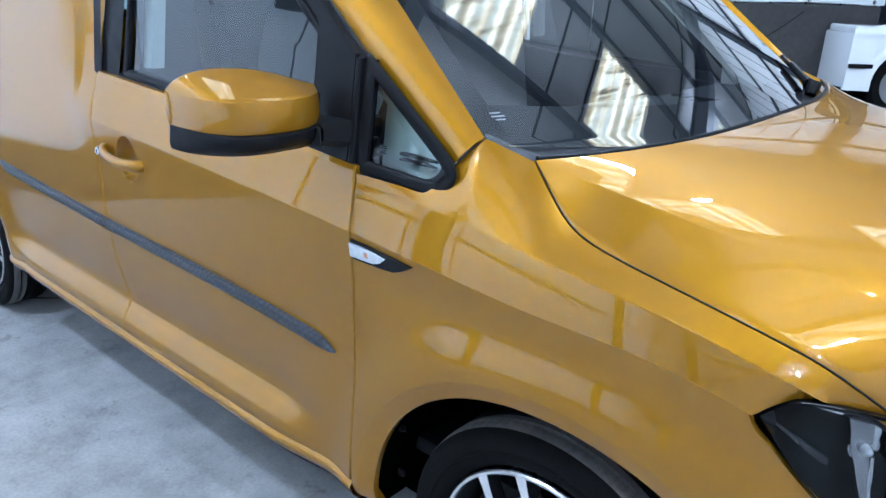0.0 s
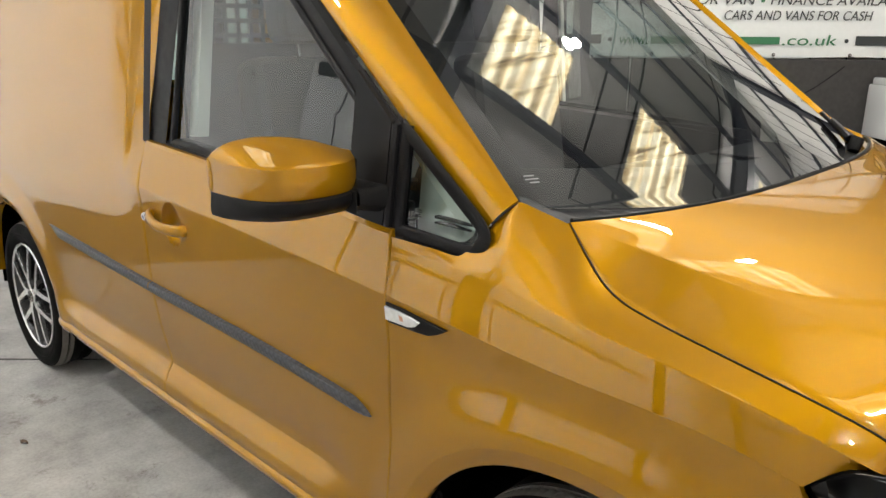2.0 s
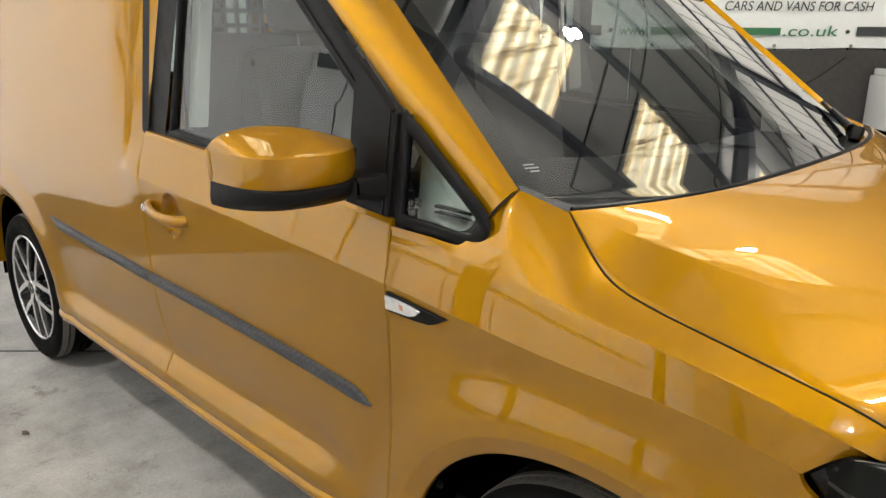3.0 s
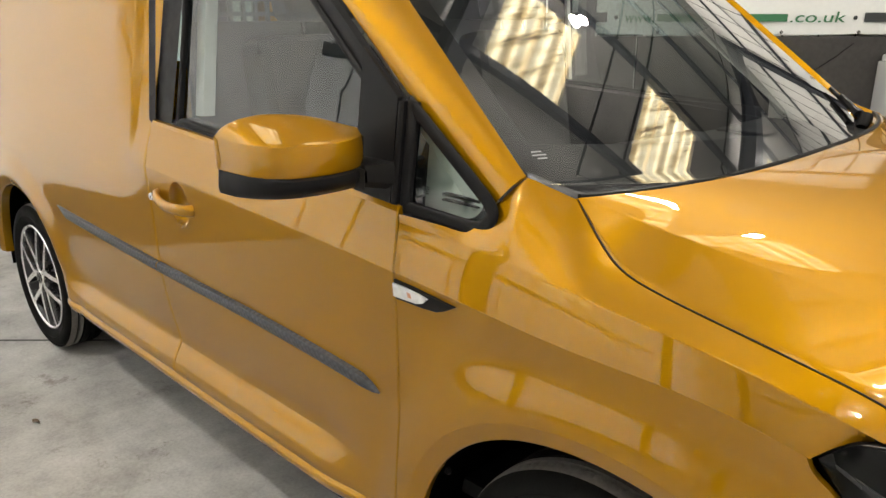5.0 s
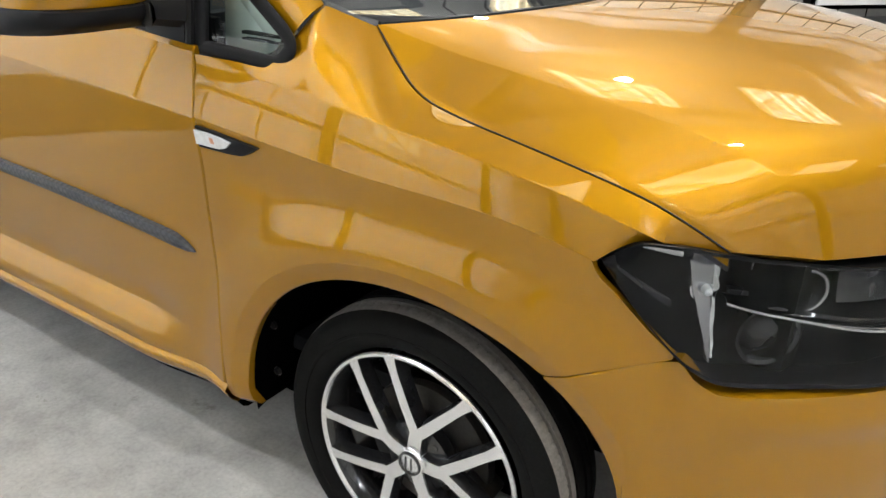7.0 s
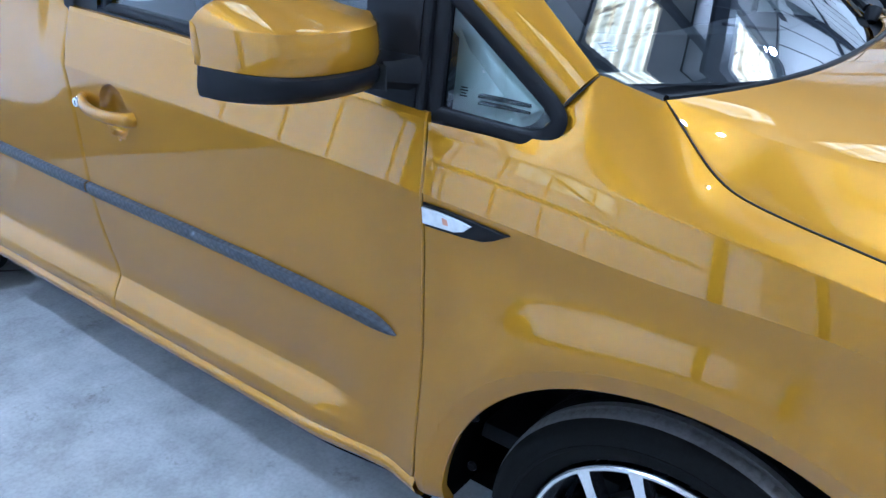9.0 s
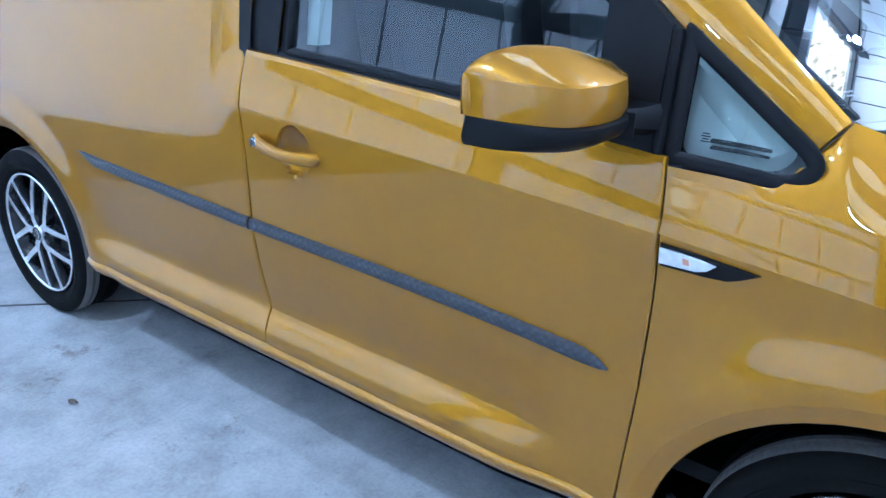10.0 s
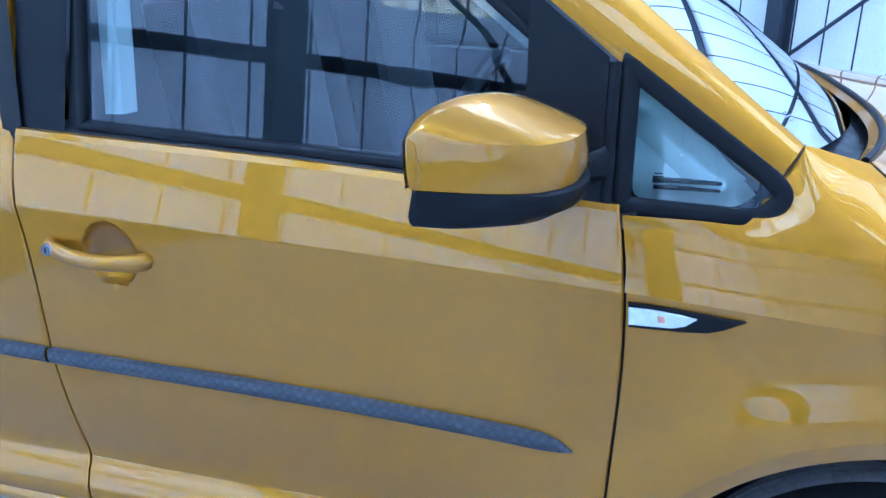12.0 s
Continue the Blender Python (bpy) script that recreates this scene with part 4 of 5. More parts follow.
def lamp_grid(n, m, sink=0.0, shrink=0.0, s0=0.0, s1=1.0, t0=0.0, t1=1.0, bulge=0.012):
    s = np.linspace(s0 + shrink, s1 - shrink, n)
    a = np.stack([c(s) for c in lamp_low], -1)
    b = np.stack([c(s) for c in lamp_top], -1)
    rows = []
    for t in np.linspace(t0 + shrink, t1 - shrink, m):
        k = bulge * 4 * t * (1 - t) - sink + 0.016 * (1 - step(0.15, 0.55, s))
        rows.append(a + (b - a) * t + np.outer(k, (0.62, -0.72, 0.12)))
    return np.array(rows)


def build_headlamp(right):
    rim = both(lamp_grid(60, 30, 0.002, 0.0, bulge=0.004), right)
    inn = both(lamp_grid(60, 30, 0.075, 0.012, bulge=0.0), right)
    bm = bmesh.new()
    for sl in (np.s_[0, :], np.s_[-1, :], np.s_[:, 0], np.s_[:, -1]):
        sheet(np.stack([rim[sl], inn[sl]], 0), bm=bm)
    body = part("headlamp", bm, FRIT, van, "clear glazed headlamp with a dark housing")
    part("housing", sheet(inn), FRIT, body)
    edge = lamp_grid(60, 30, -0.001, 0.0, bulge=0.009)
    inner = lamp_grid(60, 30, 0.001, 0.03, bulge=0.009)
    bm = bmesh.new()
    for sl in (np.s_[0, :], np.s_[-1, :], np.s_[:, 0], np.s_[:, -1]):
        sheet(both(np.stack([edge[sl], inner[sl]], 0), right), bm=bm)
    part("lens_border", bm, FRIT, body)
    lens = part("lens", sheet(both(lamp_grid(40, 20, -0.007), right)), LAMP_GLASS, body, smooth=80)
    lens.visible_shadow = False
    # bright fin in the outer third, with a darker wing beside it
    full = lamp_grid(200, 100, 0.034, 0.0, bulge=-0.012)
    for name, mat, left, right_edge, t0, t1 in (("fin", LAMP_SILVER, (0.318, 0.250), (0.322, 0.330), 0.10, 0.86), ("fin_edge", CHROME, (0.324, 0.334), (0.332, 0.352), 0.14, 0.90)):
        rows = []
        for t in np.linspace(0, 1, 16):
            a, b = left[0] + (left[1] - left[0]) * t, right_edge[0] + (right_edge[1] - right_edge[0]) * t
            row = full[int((t0 + (t1 - t0) * t) * 99)]
            rows.append([row[int(round(199 * s))] for s in np.linspace(a, b, 6)])
        part(name, slab(both(np.array(rows), right), (-0.01, 0.01 if right else -0.01, 0)), mat, body)
    def inside(s, t, depth):
        """A place in the lamp: along it, up it, behind its lens."""
        lo, hi = np.array([c(s) for c in lamp_low]), np.array([c(s) for c in lamp_top])
        p = lo + (hi - lo) * t - np.array((0.62, -0.72, 0.12)) * depth
        return Vector(both(p, right))

    turned = pose(0, 0, 0, 0, 0, 40 if right else 140)
    # dark upper shelf with bright facets under the top edge
    for s0, s1, t0, t1, mat in ((0.14, 0.24, 0.86, 0.95, CHROME), (0.27, 0.38, 0.86, 0.96, LAMP_SILVER), (0.46, 0.56, 0.84, 0.93, LAMP_SILVER), (0.40, 0.66, 0.62, 0.66, DARK_ALLOY), (0.70, 0.90, 0.60, 0.88, DARK_ALLOY)):
        part("reflector", slab(both(lamp_grid(14, 6, 0.040, 0, s0, s1, t0, t1, bulge=-0.02), right), (-0.01, 0.01 if right else -0.01, 0)), mat, body)
    # indicator bowl with its bulb, beside the fin
    part("indicator_bowl", moved(revolve([(0.0, 0.020), (0.010, 0.017), (0.017, 0.008), (0.020, -0.002), (0.022, -0.002)], 32), Matrix.Translation(inside(0.31, 0.66, 0.040)) @ turned), CHROME, body)
    part("bulb", moved(revolve([(0.0, -0.016), (0.006, -0.013), (0.008, -0.004), (0.008, 0.016)], 18), Matrix.Translation(inside(0.31, 0.66, 0.036)) @ turned), CLEAR_LENS, body)
    # main projector in a dark ring, and a bright bowl further in
    turn = Matrix.Translation(inside(0.50, 0.34, 0.050)) @ turned
    part("projector_ring", moved(revolve([(0.040, 0.02), (0.044, -0.010), (0.050, -0.012), (0.052, 0.01)], 32), turn), DARK_ALLOY, body)
    part("projector", moved(revolve([(0.0, -0.012), (0.02, -0.008), (0.034, 0.002), (0.040, 0.016)], 32), turn), DARK_ALLOY, body)
    turn = Matrix.Translation(inside(0.60, 0.72, 0.045)) @ turned
    part("beam_bowl", moved(revolve([(0.0, 0.030), (0.014, 0.026), (0.026, 0.010), (0.032, -0.008), (0.036, -0.009), (0.037, 0.004)], 36), turn), LAMP_SILVER, body)
    # thin inner blade under the outer corner
    part("trim_blade", slab(both(lamp_grid(16, 4, 0.030, 0, 0.06, 0.20, 0.40, 0.47, bulge=-0.01), right), (-0.006, 0.006 if right else -0.006, 0)), DARK_ALLOY, body)
    # daylight strip from the fin to the grille
    s = np.linspace(0.36, 0.98, 30)
    pts = np.array([[c(k) for c in lamp_low] for k in s])
    hi = np.array([[c(k) for c in lamp_top] for k in s])
    pts = pts + (hi - pts) * (0.60 - 0.42 * (s - 0.36))[:, None] - np.array((0.62, -0.72, 0.12)) * 0.024
    P = np.stack([pts + (0, 0, -0.006), pts + (0.004, -0.005, -0.002), pts + (0.004, -0.005, 0.002), pts + (0, 0, 0.006), pts + (-0.012, 0.012, 0.008)], 0)
    part("daylight_strip", sheet(both(P, right)), CHROME, body)


def build_grille():
    for z in (0.655, 0.70, 0.745):
        pts = [(0.80 + 0.045 * (1 - ((y - 0.9) / 0.3) ** 2), y, z) for y in np.linspace(0.62, 1.18, 14)]
        part("grille_bar", tube(pts, 0.014, 8), BLACK_TRIM, van)
    part("grille_backing", box(0.70, 0.78, 0.55, 1.25, 0.58, 0.80, 0.01), GAP, van)


def build_mirror():
    """Door mirror: golden cap over a black lower shell, on a black foot."""
    ys = [0.014, 0.008, -0.006, -0.03, -0.06, -0.10, -0.14, -0.176, -0.200, -0.212, -0.217, -0.218]
    k = [0.9, 0.95, 1.0, 1.0, 1.0, 1.0, 1.0, 1.0, 1.0, 1.0, 1.0, 1.0]
    top = [1.146, 1.149, 1.153, 1.162, 1.172, 1.180, 1.182, 1.177, 1.168, 1.158, 1.149, 1.144]
    front = [-0.540, -0.522, -0.508, -0.490, -0.477, -0.472, -0.477, -0.492, -0.520, -0.557, -0.602, -0.646]
    rear = [-0.537, -0.542, -0.550, -0.568, -0.585, -0.608, -0.630, -0.648, -0.656, -0.660, -0.661, -0.661]
    d_y = np.linspace(0, 1, 44)
    idx = np.linspace(0, 1, len(ys))
    ysn, kn, tn, fn, rn = (pchip(idx, v)(d_y) for v in ([-y for y in ys], k, top, front, rear))
    ysn = -ysn
    cap, shell, glass_face = [], [], []
    for y, kk, zt, xf, xr in zip(ysn, kn, tn, fn, rn):
        zb, zs, zcr = 1.041 + 0.02 * (1 - kk), 1.084 + 0.004 * (1 - kk), 1.139 - 0.006 * (1 - kk)
        zcr = min(zcr, zt - 0.004)
        dep = max(xf - xr, 0.016)
        sec = [(xf - 0.004, zs), (xf + 0.001, zs + 0.25 * (zcr - zs)), (xf - 0.001, zs + 0.6 * (zcr - zs)), (xf - 0.0045, zcr - 0.002), (xf - 0.007, zcr)]
        for t in np.linspace(0.08, 1, 14):
            x = xf - 0.007 - (dep - 0.007) * t
            z = zcr + (zt - zcr) * (1 - (1 - min(1.0, t * 1.1)) ** 1.2) - 0.010 * max(0, (t - 0.8) / 0.2) ** 2
            sec.append((x, z))
        sec += [(xr - 0.001, zs + 0.6 * (zt - zs)), (xr, zs + 0.25 * (zt - zs)), (xr + 0.003, zs)]
        cap.append([(x, y, z) for x, z in sec])
        low = [(xf - 0.004, zs - 0.001), (xf + 0.003, zs - 0.004), (xf + 0.004, zs - 0.014), (xf - 0.002, zs - 0.026), (xf - min(0.012, dep * 0.1), zb + 0.012), (xf - min(0.026, dep * 0.2), zb + 0.004), (xf - min(0.05, dep * 0.4), zb), (xr + min(0.03, dep * 0.3), zb), (xr + min(0.008, dep * 0.1), zb + 0.004), (xr, zb + 0.012), (xr + 0.006, zs), (xr + 0.009, zs + 0.4 * (zt - zs)), (xr + 0.010, zt - 0.016), (xr + 0.011, zt - 0.014)]
        shell.append([(x, y, z) for x, z in low])
    shell.append((np.array(shell[-1]) * 0.1 + np.array(shell[-1]).mean(0) * 0.9).tolist())
    mirror = part("wing_mirror", sheet(np.array(shell)), BLACK_TRIM, van, "door mirror with a golden cap and black lower shell", smooth=45)
    end = np.array(cap[-1])
    mid = end.mean(0)
    cap_bm = sheet(np.array(cap))
    sheet(np.array([mid + (end - mid) * max(math.cos(q), 0.02) + (0, -0.003 * math.sin(q), 0) for q in np.linspace(0, math.pi / 2, 8)]), closed_v=True, bm=cap_bm)
    bmesh.ops.remove_doubles(cap_bm, verts=cap_bm.verts, dist=1e-5)
    part("cap", cap_bm, PAINT, mirror, "golden mirror cap", smooth=26)
    # foot to the door
    pts = []
    for t in np.linspace(0, 1, 12):
        x0, x1, z0, z1 = -0.488 + 0.044 * t, -0.548 - 0.014 * t, 1.043 - 0.006 * t, 1.083 + 0.010 * t * t
        y = -0.012 + 0.048 * t
        loop = [(x0, z0 + 0.012), (x0 - 0.002, z1 - 0.010), (x0 - 0.010, z1), (x1 + 0.010, z1), (x1, z1 - 0.010), (x1, z0 + 0.010), (x1 + 0.012, z0), (x0 - 0.016, z0)]
        pts.append([(x, y, z) for x, z in loop])
    part("foot", sheet(np.array(pts), closed_v=True), BLACK_TRIM, mirror, smooth=40)
    # glass face
    s = np.array(shell)
    face = np.stack([s[6:-7, 10] + (-0.010, 0, 0.0), s[6:-7, 12] + (-0.016, 0, -0.004)], 0)
    part("mirror_glass", sheet(face), CHROME, mirror)
    # joint line across the shell
    for z0 in (1.058,):
        bm = box(-0.500, -0.4735, -0.0325, -0.0305, 1.046, 1.083)
    part("joint", bm, GAP, mirror)


def build_wheel(x, right, front):
    """Tyre with tread blocks, five-arm forked alloy rim and hub cap."""
    y0 = 0.048 if front else 0.026
    wheel = tagged(new("wheel"), "alloy wheel with machined silver forked spokes")
    wheel.parent = van
    wheel.location = (x, y0 if right else W - y0, 0.3067)
    wheel.scale = (0.98, 0.86, 0.98)
    if not right:
        wheel.rotation_euler = (0, 0, math.pi)
    n = 480
    prof = [(0.214, 0.150), (0.232, 0.012), (0.240, 0.002), (0.256, -0.006), (0.275, -0.010), (0.292, -0.008), (0.302, -0.002), (0.3085, 0.008), (0.3115, 0.018)]
    for c in (0.034, 0.060, 0.100, 0.126):
        prof += [(0.3125, c - 0.006), (0.3130, c), (0.3045, c + 0.001), (0.3045, c + 0.009), (0.3130, c + 0.010)]
    prof += [(0.3105, 0.158), (0.300, 0.176), (0.275, 0.186), (0.232, 0.178), (0.21, 0.165)]
    a = np.linspace(0, 2 * math.pi, n, endpoint=False)
    P = []
    for i, t in enumerate(a):
        row = []
        for j, (r, y) in enumerate(prof):
            cut = 0.0
            if i % 5 == 0 and 8 <= j <= 10:
                cut = 0.0022
            skew = 0.10 * (y - 0.02)
            row.append(((r - cut) * math.cos(t + skew), y, (r - cut) * math.sin(t + skew)))
        P.append(row)
    tyre = part("tyre", sheet(np.array(P), closed_u=True), [RUBBER, TREAD], wheel, smooth=30)
    for p in tyre.data.polygons:
        c = p.center
        p.material_index = 1 if math.hypot(c.x, c.z) > 0.3085 and 0.0 < c.y < 0.062 else 0
    # raised sidewall rings
    part("sidewall_ring", revolve([(0.262, -0.0075), (0.263, -0.0100), (0.268, -0.0105), (0.269, -0.0085)], 96), RUBBER, tyre)
    rim = part("rim", revolve([(0.2175, 0.020), (0.2255, 0.008), (0.2270, 0.002), (0.2245, -0.002), (0.2195, -0.001), (0.2165, 0.004)], 120), SILVER, wheel, "machined silver rim")
    part("barrel", revolve([(0.2165, 0.004), (0.206, 0.020), (0.196, 0.060), (0.192, 0.14)], 96), DARK_ALLOY, rim)
    spin = math.radians(80 if front else 104)
    for k in range(5):
        base = spin + k * 2 * math.pi / 5
        d0 = np.array((math.cos(base), math.sin(base)))
        bm = bmesh.new()
        # a forked arm: stem from the hub, then two straight limbs to the rim
        for p0, p1, w0, w1, y0_, y1_ in [(d0 * 0.022, d0 * 0.078, 0.017, 0.0155, 0.004, 0.000)] + [
                (d0 * 0.066, np.array((math.cos(base + s_ * 0.41), math.sin(base + s_ * 0.41))) * 0.2195, 0.0125, 0.0100, 0.0005, 0.003) for s_ in (-1, 1)]:
            d = (p1 - p0) / np.linalg.norm(p1 - p0)
            s = np.array((-d[1], d[0]))
            sec = []
            for t in np.linspace(0, 1, 12):
                c_, w, yy = p0 + (p1 - p0) * t, w0 + (w1 - w0) * t + 0.004 * max(0, t - 0.85) / 0.15, y0_ + (y1_ - y0_) * t - 0.003 * math.sin(math.pi * t)
                sec.append([(c_[0] + s[0] * q, y, c_[1] + s[1] * q) for q, y in ((-w - 0.002, yy + 0.035), (-w, yy + 0.003), (-w * 0.88, yy), (w * 0.88, yy), (w, yy + 0.003), (w + 0.002, yy + 0.035))])
            sheet(np.array(sec), bm=bm)
        ob = part("spoke", bm, [SILVER, DARK_ALLOY], rim, smooth=30)
        for p in ob.data.polygons:
            p.material_index = 0 if abs(p.normal.y) > 0.75 else 1
    for k in range(5):
        base = spin + (k + 0.5) * 2 * math.pi / 5
        bm = moved(revolve([(0.0, 0.012), (0.008, 0.012), (0.010, 0.016), (0.010, 0.03)], 12), Matrix.Translation((0.056 * math.cos(base), 0.008, 0.056 * math.sin(base))))
        part("wheel_bolt", bm, DARK_ALLOY, rim)
    part("hub_dish", revolve([(0.0, 0.018), (0.05, 0.018), (0.072, 0.024), (0.078, 0.05)], 60), DARK_ALLOY, rim)
    cap = part("hub_cap", revolve([(0.0, -0.006), (0.022, -0.005), (0.028, -0.002), (0.0305, 0.004), (0.031, 0.02)], 48), SILVER, wheel, "round hub cap with a plain ring badge")
    part("badge_ring", revolve([(0.0205, -0.0060), (0.0215, -0.0085), (0.0245, -0.0085), (0.0255, -0.0050)], 48), DARK_ALLOY, cap)
    bm = bmesh.new()
    for x0, x1 in ((-0.012, 0.0), (0.0, 0.012)):
        for zt, zb in ((0.013, -0.013),):
            s = 1 if x1 > 0 else -1
            box(min(x0, x1) * 0.4 - 0.0014 + s * 0.004, min(x0, x1) * 0.4 + 0.0014 + s * 0.004, -0.0075, -0.004, zb, zt, bm=bm)
    part("badge_bar", bm, DARK_ALLOY, cap)
    part("brake_disc", revolve([(0.06, 0.060), (0.138, 0.060), (0.140, 0.064), (0.140, 0.082), (0.06, 0.082)], 64), STEEL, wheel)
    part("brake_caliper", moved(box(0.085, 0.150, 0.045, 0.105, -0.06, 0.06, 0.010), pose(0, 0, 0, 0, 35, 0)), STEEL, wheel)
    return wheel


def build_arch_liner(x, ra, right):
    a = np.linspace(-0.05, math.pi + 0.10, 70)
    rows = []
    for r, y in ((ra + 0.004, 0.022), (ra + 0.012, 0.05), (ra + 0.012, 0.30), (ra - 0.05, 0.36), (0.12, 0.37)):
        yy = y + nose(np.clip(x + r * np.cos(a), -9, 0.42)) * (1 if y < 0.1 else 0.3)
        rows.append(np.stack([x + r * np.cos(a), yy, HUB_Z + r * np.sin(a)], -1))
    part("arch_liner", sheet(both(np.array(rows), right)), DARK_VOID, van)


def build_liner_clips():
    for z in (0.36, 0.47):
        part("liner_clip", moved(revolve([(0.0, -0.004), (0.008, -0.003), (0.010, 0.003)], 16), Matrix.Translation((-0.352, 0.06, z))), BLACK_TRIM, van)


def build_cabin():
    n = 40
    y = np.linspace(0.13, W - 0.13, n)
    rows = []
    for x, z, k in ((-0.06, 1.005, 0), (-0.20, 1.020, 0), (-0.34, 1.022, 1), (-0.46, 1.015, 1), (-0.55, 0.995, 1), (-0.60, 0.95, 1), (-0.60, 0.80, 1), (-0.52, 0.60, 1)):
        binnacle = 0.045 * np.exp(-((y - 0.48) / 0.20) ** 2) * (1 if k and z > 0.93 else 0)
        ridge = 0.012 * np.cos((y - 0.9) * 5.0) * (1 if z > 0.99 else 0)
        rows.append(np.stack([x + 0.09 * (1 - np.abs((y - W / 2) / (W / 2)) ** 2) * (1 - k), y, z + binnacle + ridge], -1))
    dash = part("dashboard", sheet(np.array(rows)), DASH, van, "dark grey moulded dashboard", smooth=60)
    # tray edge and centre vents on the top
    part("dash_tray", box(-0.42, -0.26, 0.72, 1.10, 1.028, 1.040, 0.006), DASH, dash)
    part("dash_tray", box(-0.40, -0.24, 1.22, 1.56, 1.026, 1.036, 0.006), DASH, dash)
    for yv in (0.60, 0.90, 1.20):
        part("demist_vent", box(-0.150, -0.120, yv - 0.11, yv + 0.11, 1.024, 1.032, 0.003), GAP, dash)
    # steering wheel
    c, tilt = Vector((-0.78, 0.46, 1.00)), pose(0, 0, 0, 0, -62, 0)
    ring = [(0.185 * math.cos(t), 0.185 * math.sin(t), 0) for t in np.linspace(0, 2 * math.pi, 48)]
    wheel = part("steering_wheel", moved(tube(ring, 0.0155, 10, caps=False), Matrix.Translation(c) @ tilt), DASH, van)
    bm = moved(box(-0.07, 0.07, -0.06, 0.06, -0.03, 0.012, 0.02), Matrix.Translation(c) @ tilt)
    part("steering_boss", bm, DASH, wheel)
    for s in (-1, 1):
        part("steering_spoke", moved(box(-0.016, 0.016, 0.05 * s if s > 0 else -0.18, 0.18 if s > 0 else -0.05, -0.012, 0.004, 0.006), Matrix.Translation(c) @ tilt), DASH, wheel)
    for yc in (0.47, 1.33):
        seat = part("seat_cushion", moved(box(-0.27, 0.25, -0.25, 0.25, -0.08, 0.08, 0.05, 3), Matrix.Translation((-0.98, yc, 0.66))), SEAT_CLOTH, van)
        part("seat_back", moved(box(-0.07, 0.07, -0.24, 0.24, 0.0, 0.62, 0.05, 3), Matrix.Translation((-1.17, yc, 0.68)) @ pose(0, 0, 0, 0, -9, 0)), SEAT_CLOTH, seat)
        part("headrest", moved(box(-0.05, 0.05, -0.13, 0.13, 0.0, 0.18, 0.04, 3), Matrix.Translation((-1.275, yc, 1.33)) @ pose(0, 0, 0, 0, -9, 0)), SEAT_CLOTH, seat)
        for d in (-0.06, 0.06):
            part("headrest_post", tube([(-1.255, yc + d, 1.27), (-1.275, yc + d, 1.36)], 0.006, 8), CHROME, seat)
    # steel bulkhead, with a window of square-holed mesh above
    bulk = part("bulkhead", box(-1.405, -1.385, 0.12, W - 0.12, 0.5, 1.33, 0.004), BULKHEAD, van, "grey steel bulkhead with a mesh window")
    part("bulkhead_top", box(-1.405, -1.385, 0.14, W - 0.14, 1.56, 1.78, 0.004), BULKHEAD, bulk)
    for y0, y1 in ((0.12, 0.22), (0.50, W - 0.12)):
        part("bulkhead_post", box(-1.405, -1.385, y0, y1, 1.33, 1.56, 0.003), BULKHEAD, bulk)
    for y0, y1 in ((0.22, 0.50),):
        for yy in np.arange(y0, y1 + 0.001, 0.04):
            part("mesh_bar", box(-1.399, -1.391, yy - 0.006, yy + 0.006, 1.33, 1.56), BULKHEAD, bulk, smooth=False)
        for zz in np.arange(1.35, 1.56, 0.04):
            part("mesh_bar", box(-1.3985, -1.3915, y0, y1, zz - 0.006, zz + 0.006), BULKHEAD, bulk, smooth=False)
    # pale trims inside the pillars
    for right in (True, False):
        P = np.array([[(-1.292, 0.075 + 0.13 * (z - 1.1), z), (-1.262, 0.080 + 0.13 * (z - 1.1), z), (-1.255, 0.11 + 0.13 * (z - 1.1), z)] for z in np.linspace(1.095, 1.65, 12)], float)
        part("belt_pillar_trim", sheet(both(P, right)), PALE_TRIM, van, smooth=60)
        # lower pillar trim behind the quarter window, with the demister slot
        g = []
        for t in np.linspace(0, 1, 14):
            x0, x1 = -0.445, -0.20
            z = 0.960 + 0.26 * t
            xe = x1 - 0.25 * t
            g.append([(x0 + (xe - x0) * s, 0.088 + 0.012 * s + 0.03 * t, z) for s in np.linspace(0, 1, 10)])
        trim = part("lower_pillar_trim", sheet(both(np.array(g), right)), PALE_TRIM, van, "pale grey pillar trim with a demister slot")
        g = []
        for t in np.linspace(0, 1, 14):
            x, z, y = -0.27 - 0.36 * t, 1.04 + 0.29 * t, 0.098 + 0.04 * t
            g.append([(x, y - 0.006, z), (x - 0.015, y - 0.010, z - 0.012), (x - 0.05, y - 0.004, z - 0.03), (x - 0.065, y + 0.02, z - 0.04)])
        part("upper_pillar_trim", sheet(both(np.array(g), right)), PALE_TRIM, van, smooth=60)
        y = 0.094
        part("demister_slot", box(-0.395, -0.300, y - 0.006 if right else W - y - 0.006, y + 0.006 if right else W - y + 0.006, 1.028, 1.034, 0.002), GAP, trim)
        part("demister_slot", box(-0.393, -0.302, y - 0.008 if right else W - y - 0.006, y + 0.006 if right else W - y + 0.008, 1.019, 1.0225, 0.001), DASH, trim)
        part("door_card", box(-1.40, -0.46, 0.085 if right else W - 0.105, 0.105 if right else W - 0.085, 0.40, 1.05, 0.008), DASH, van)
    part("headlining", box(-1.40, -0.98, 0.26, W - 0.26, 1.70, 1.72, 0.004), PALE_TRIM, van)
    part("cabin_floor", box(-1.40, -0.10, 0.14, W - 0.14, 0.36, 0.40, 0.01), DASH, van)


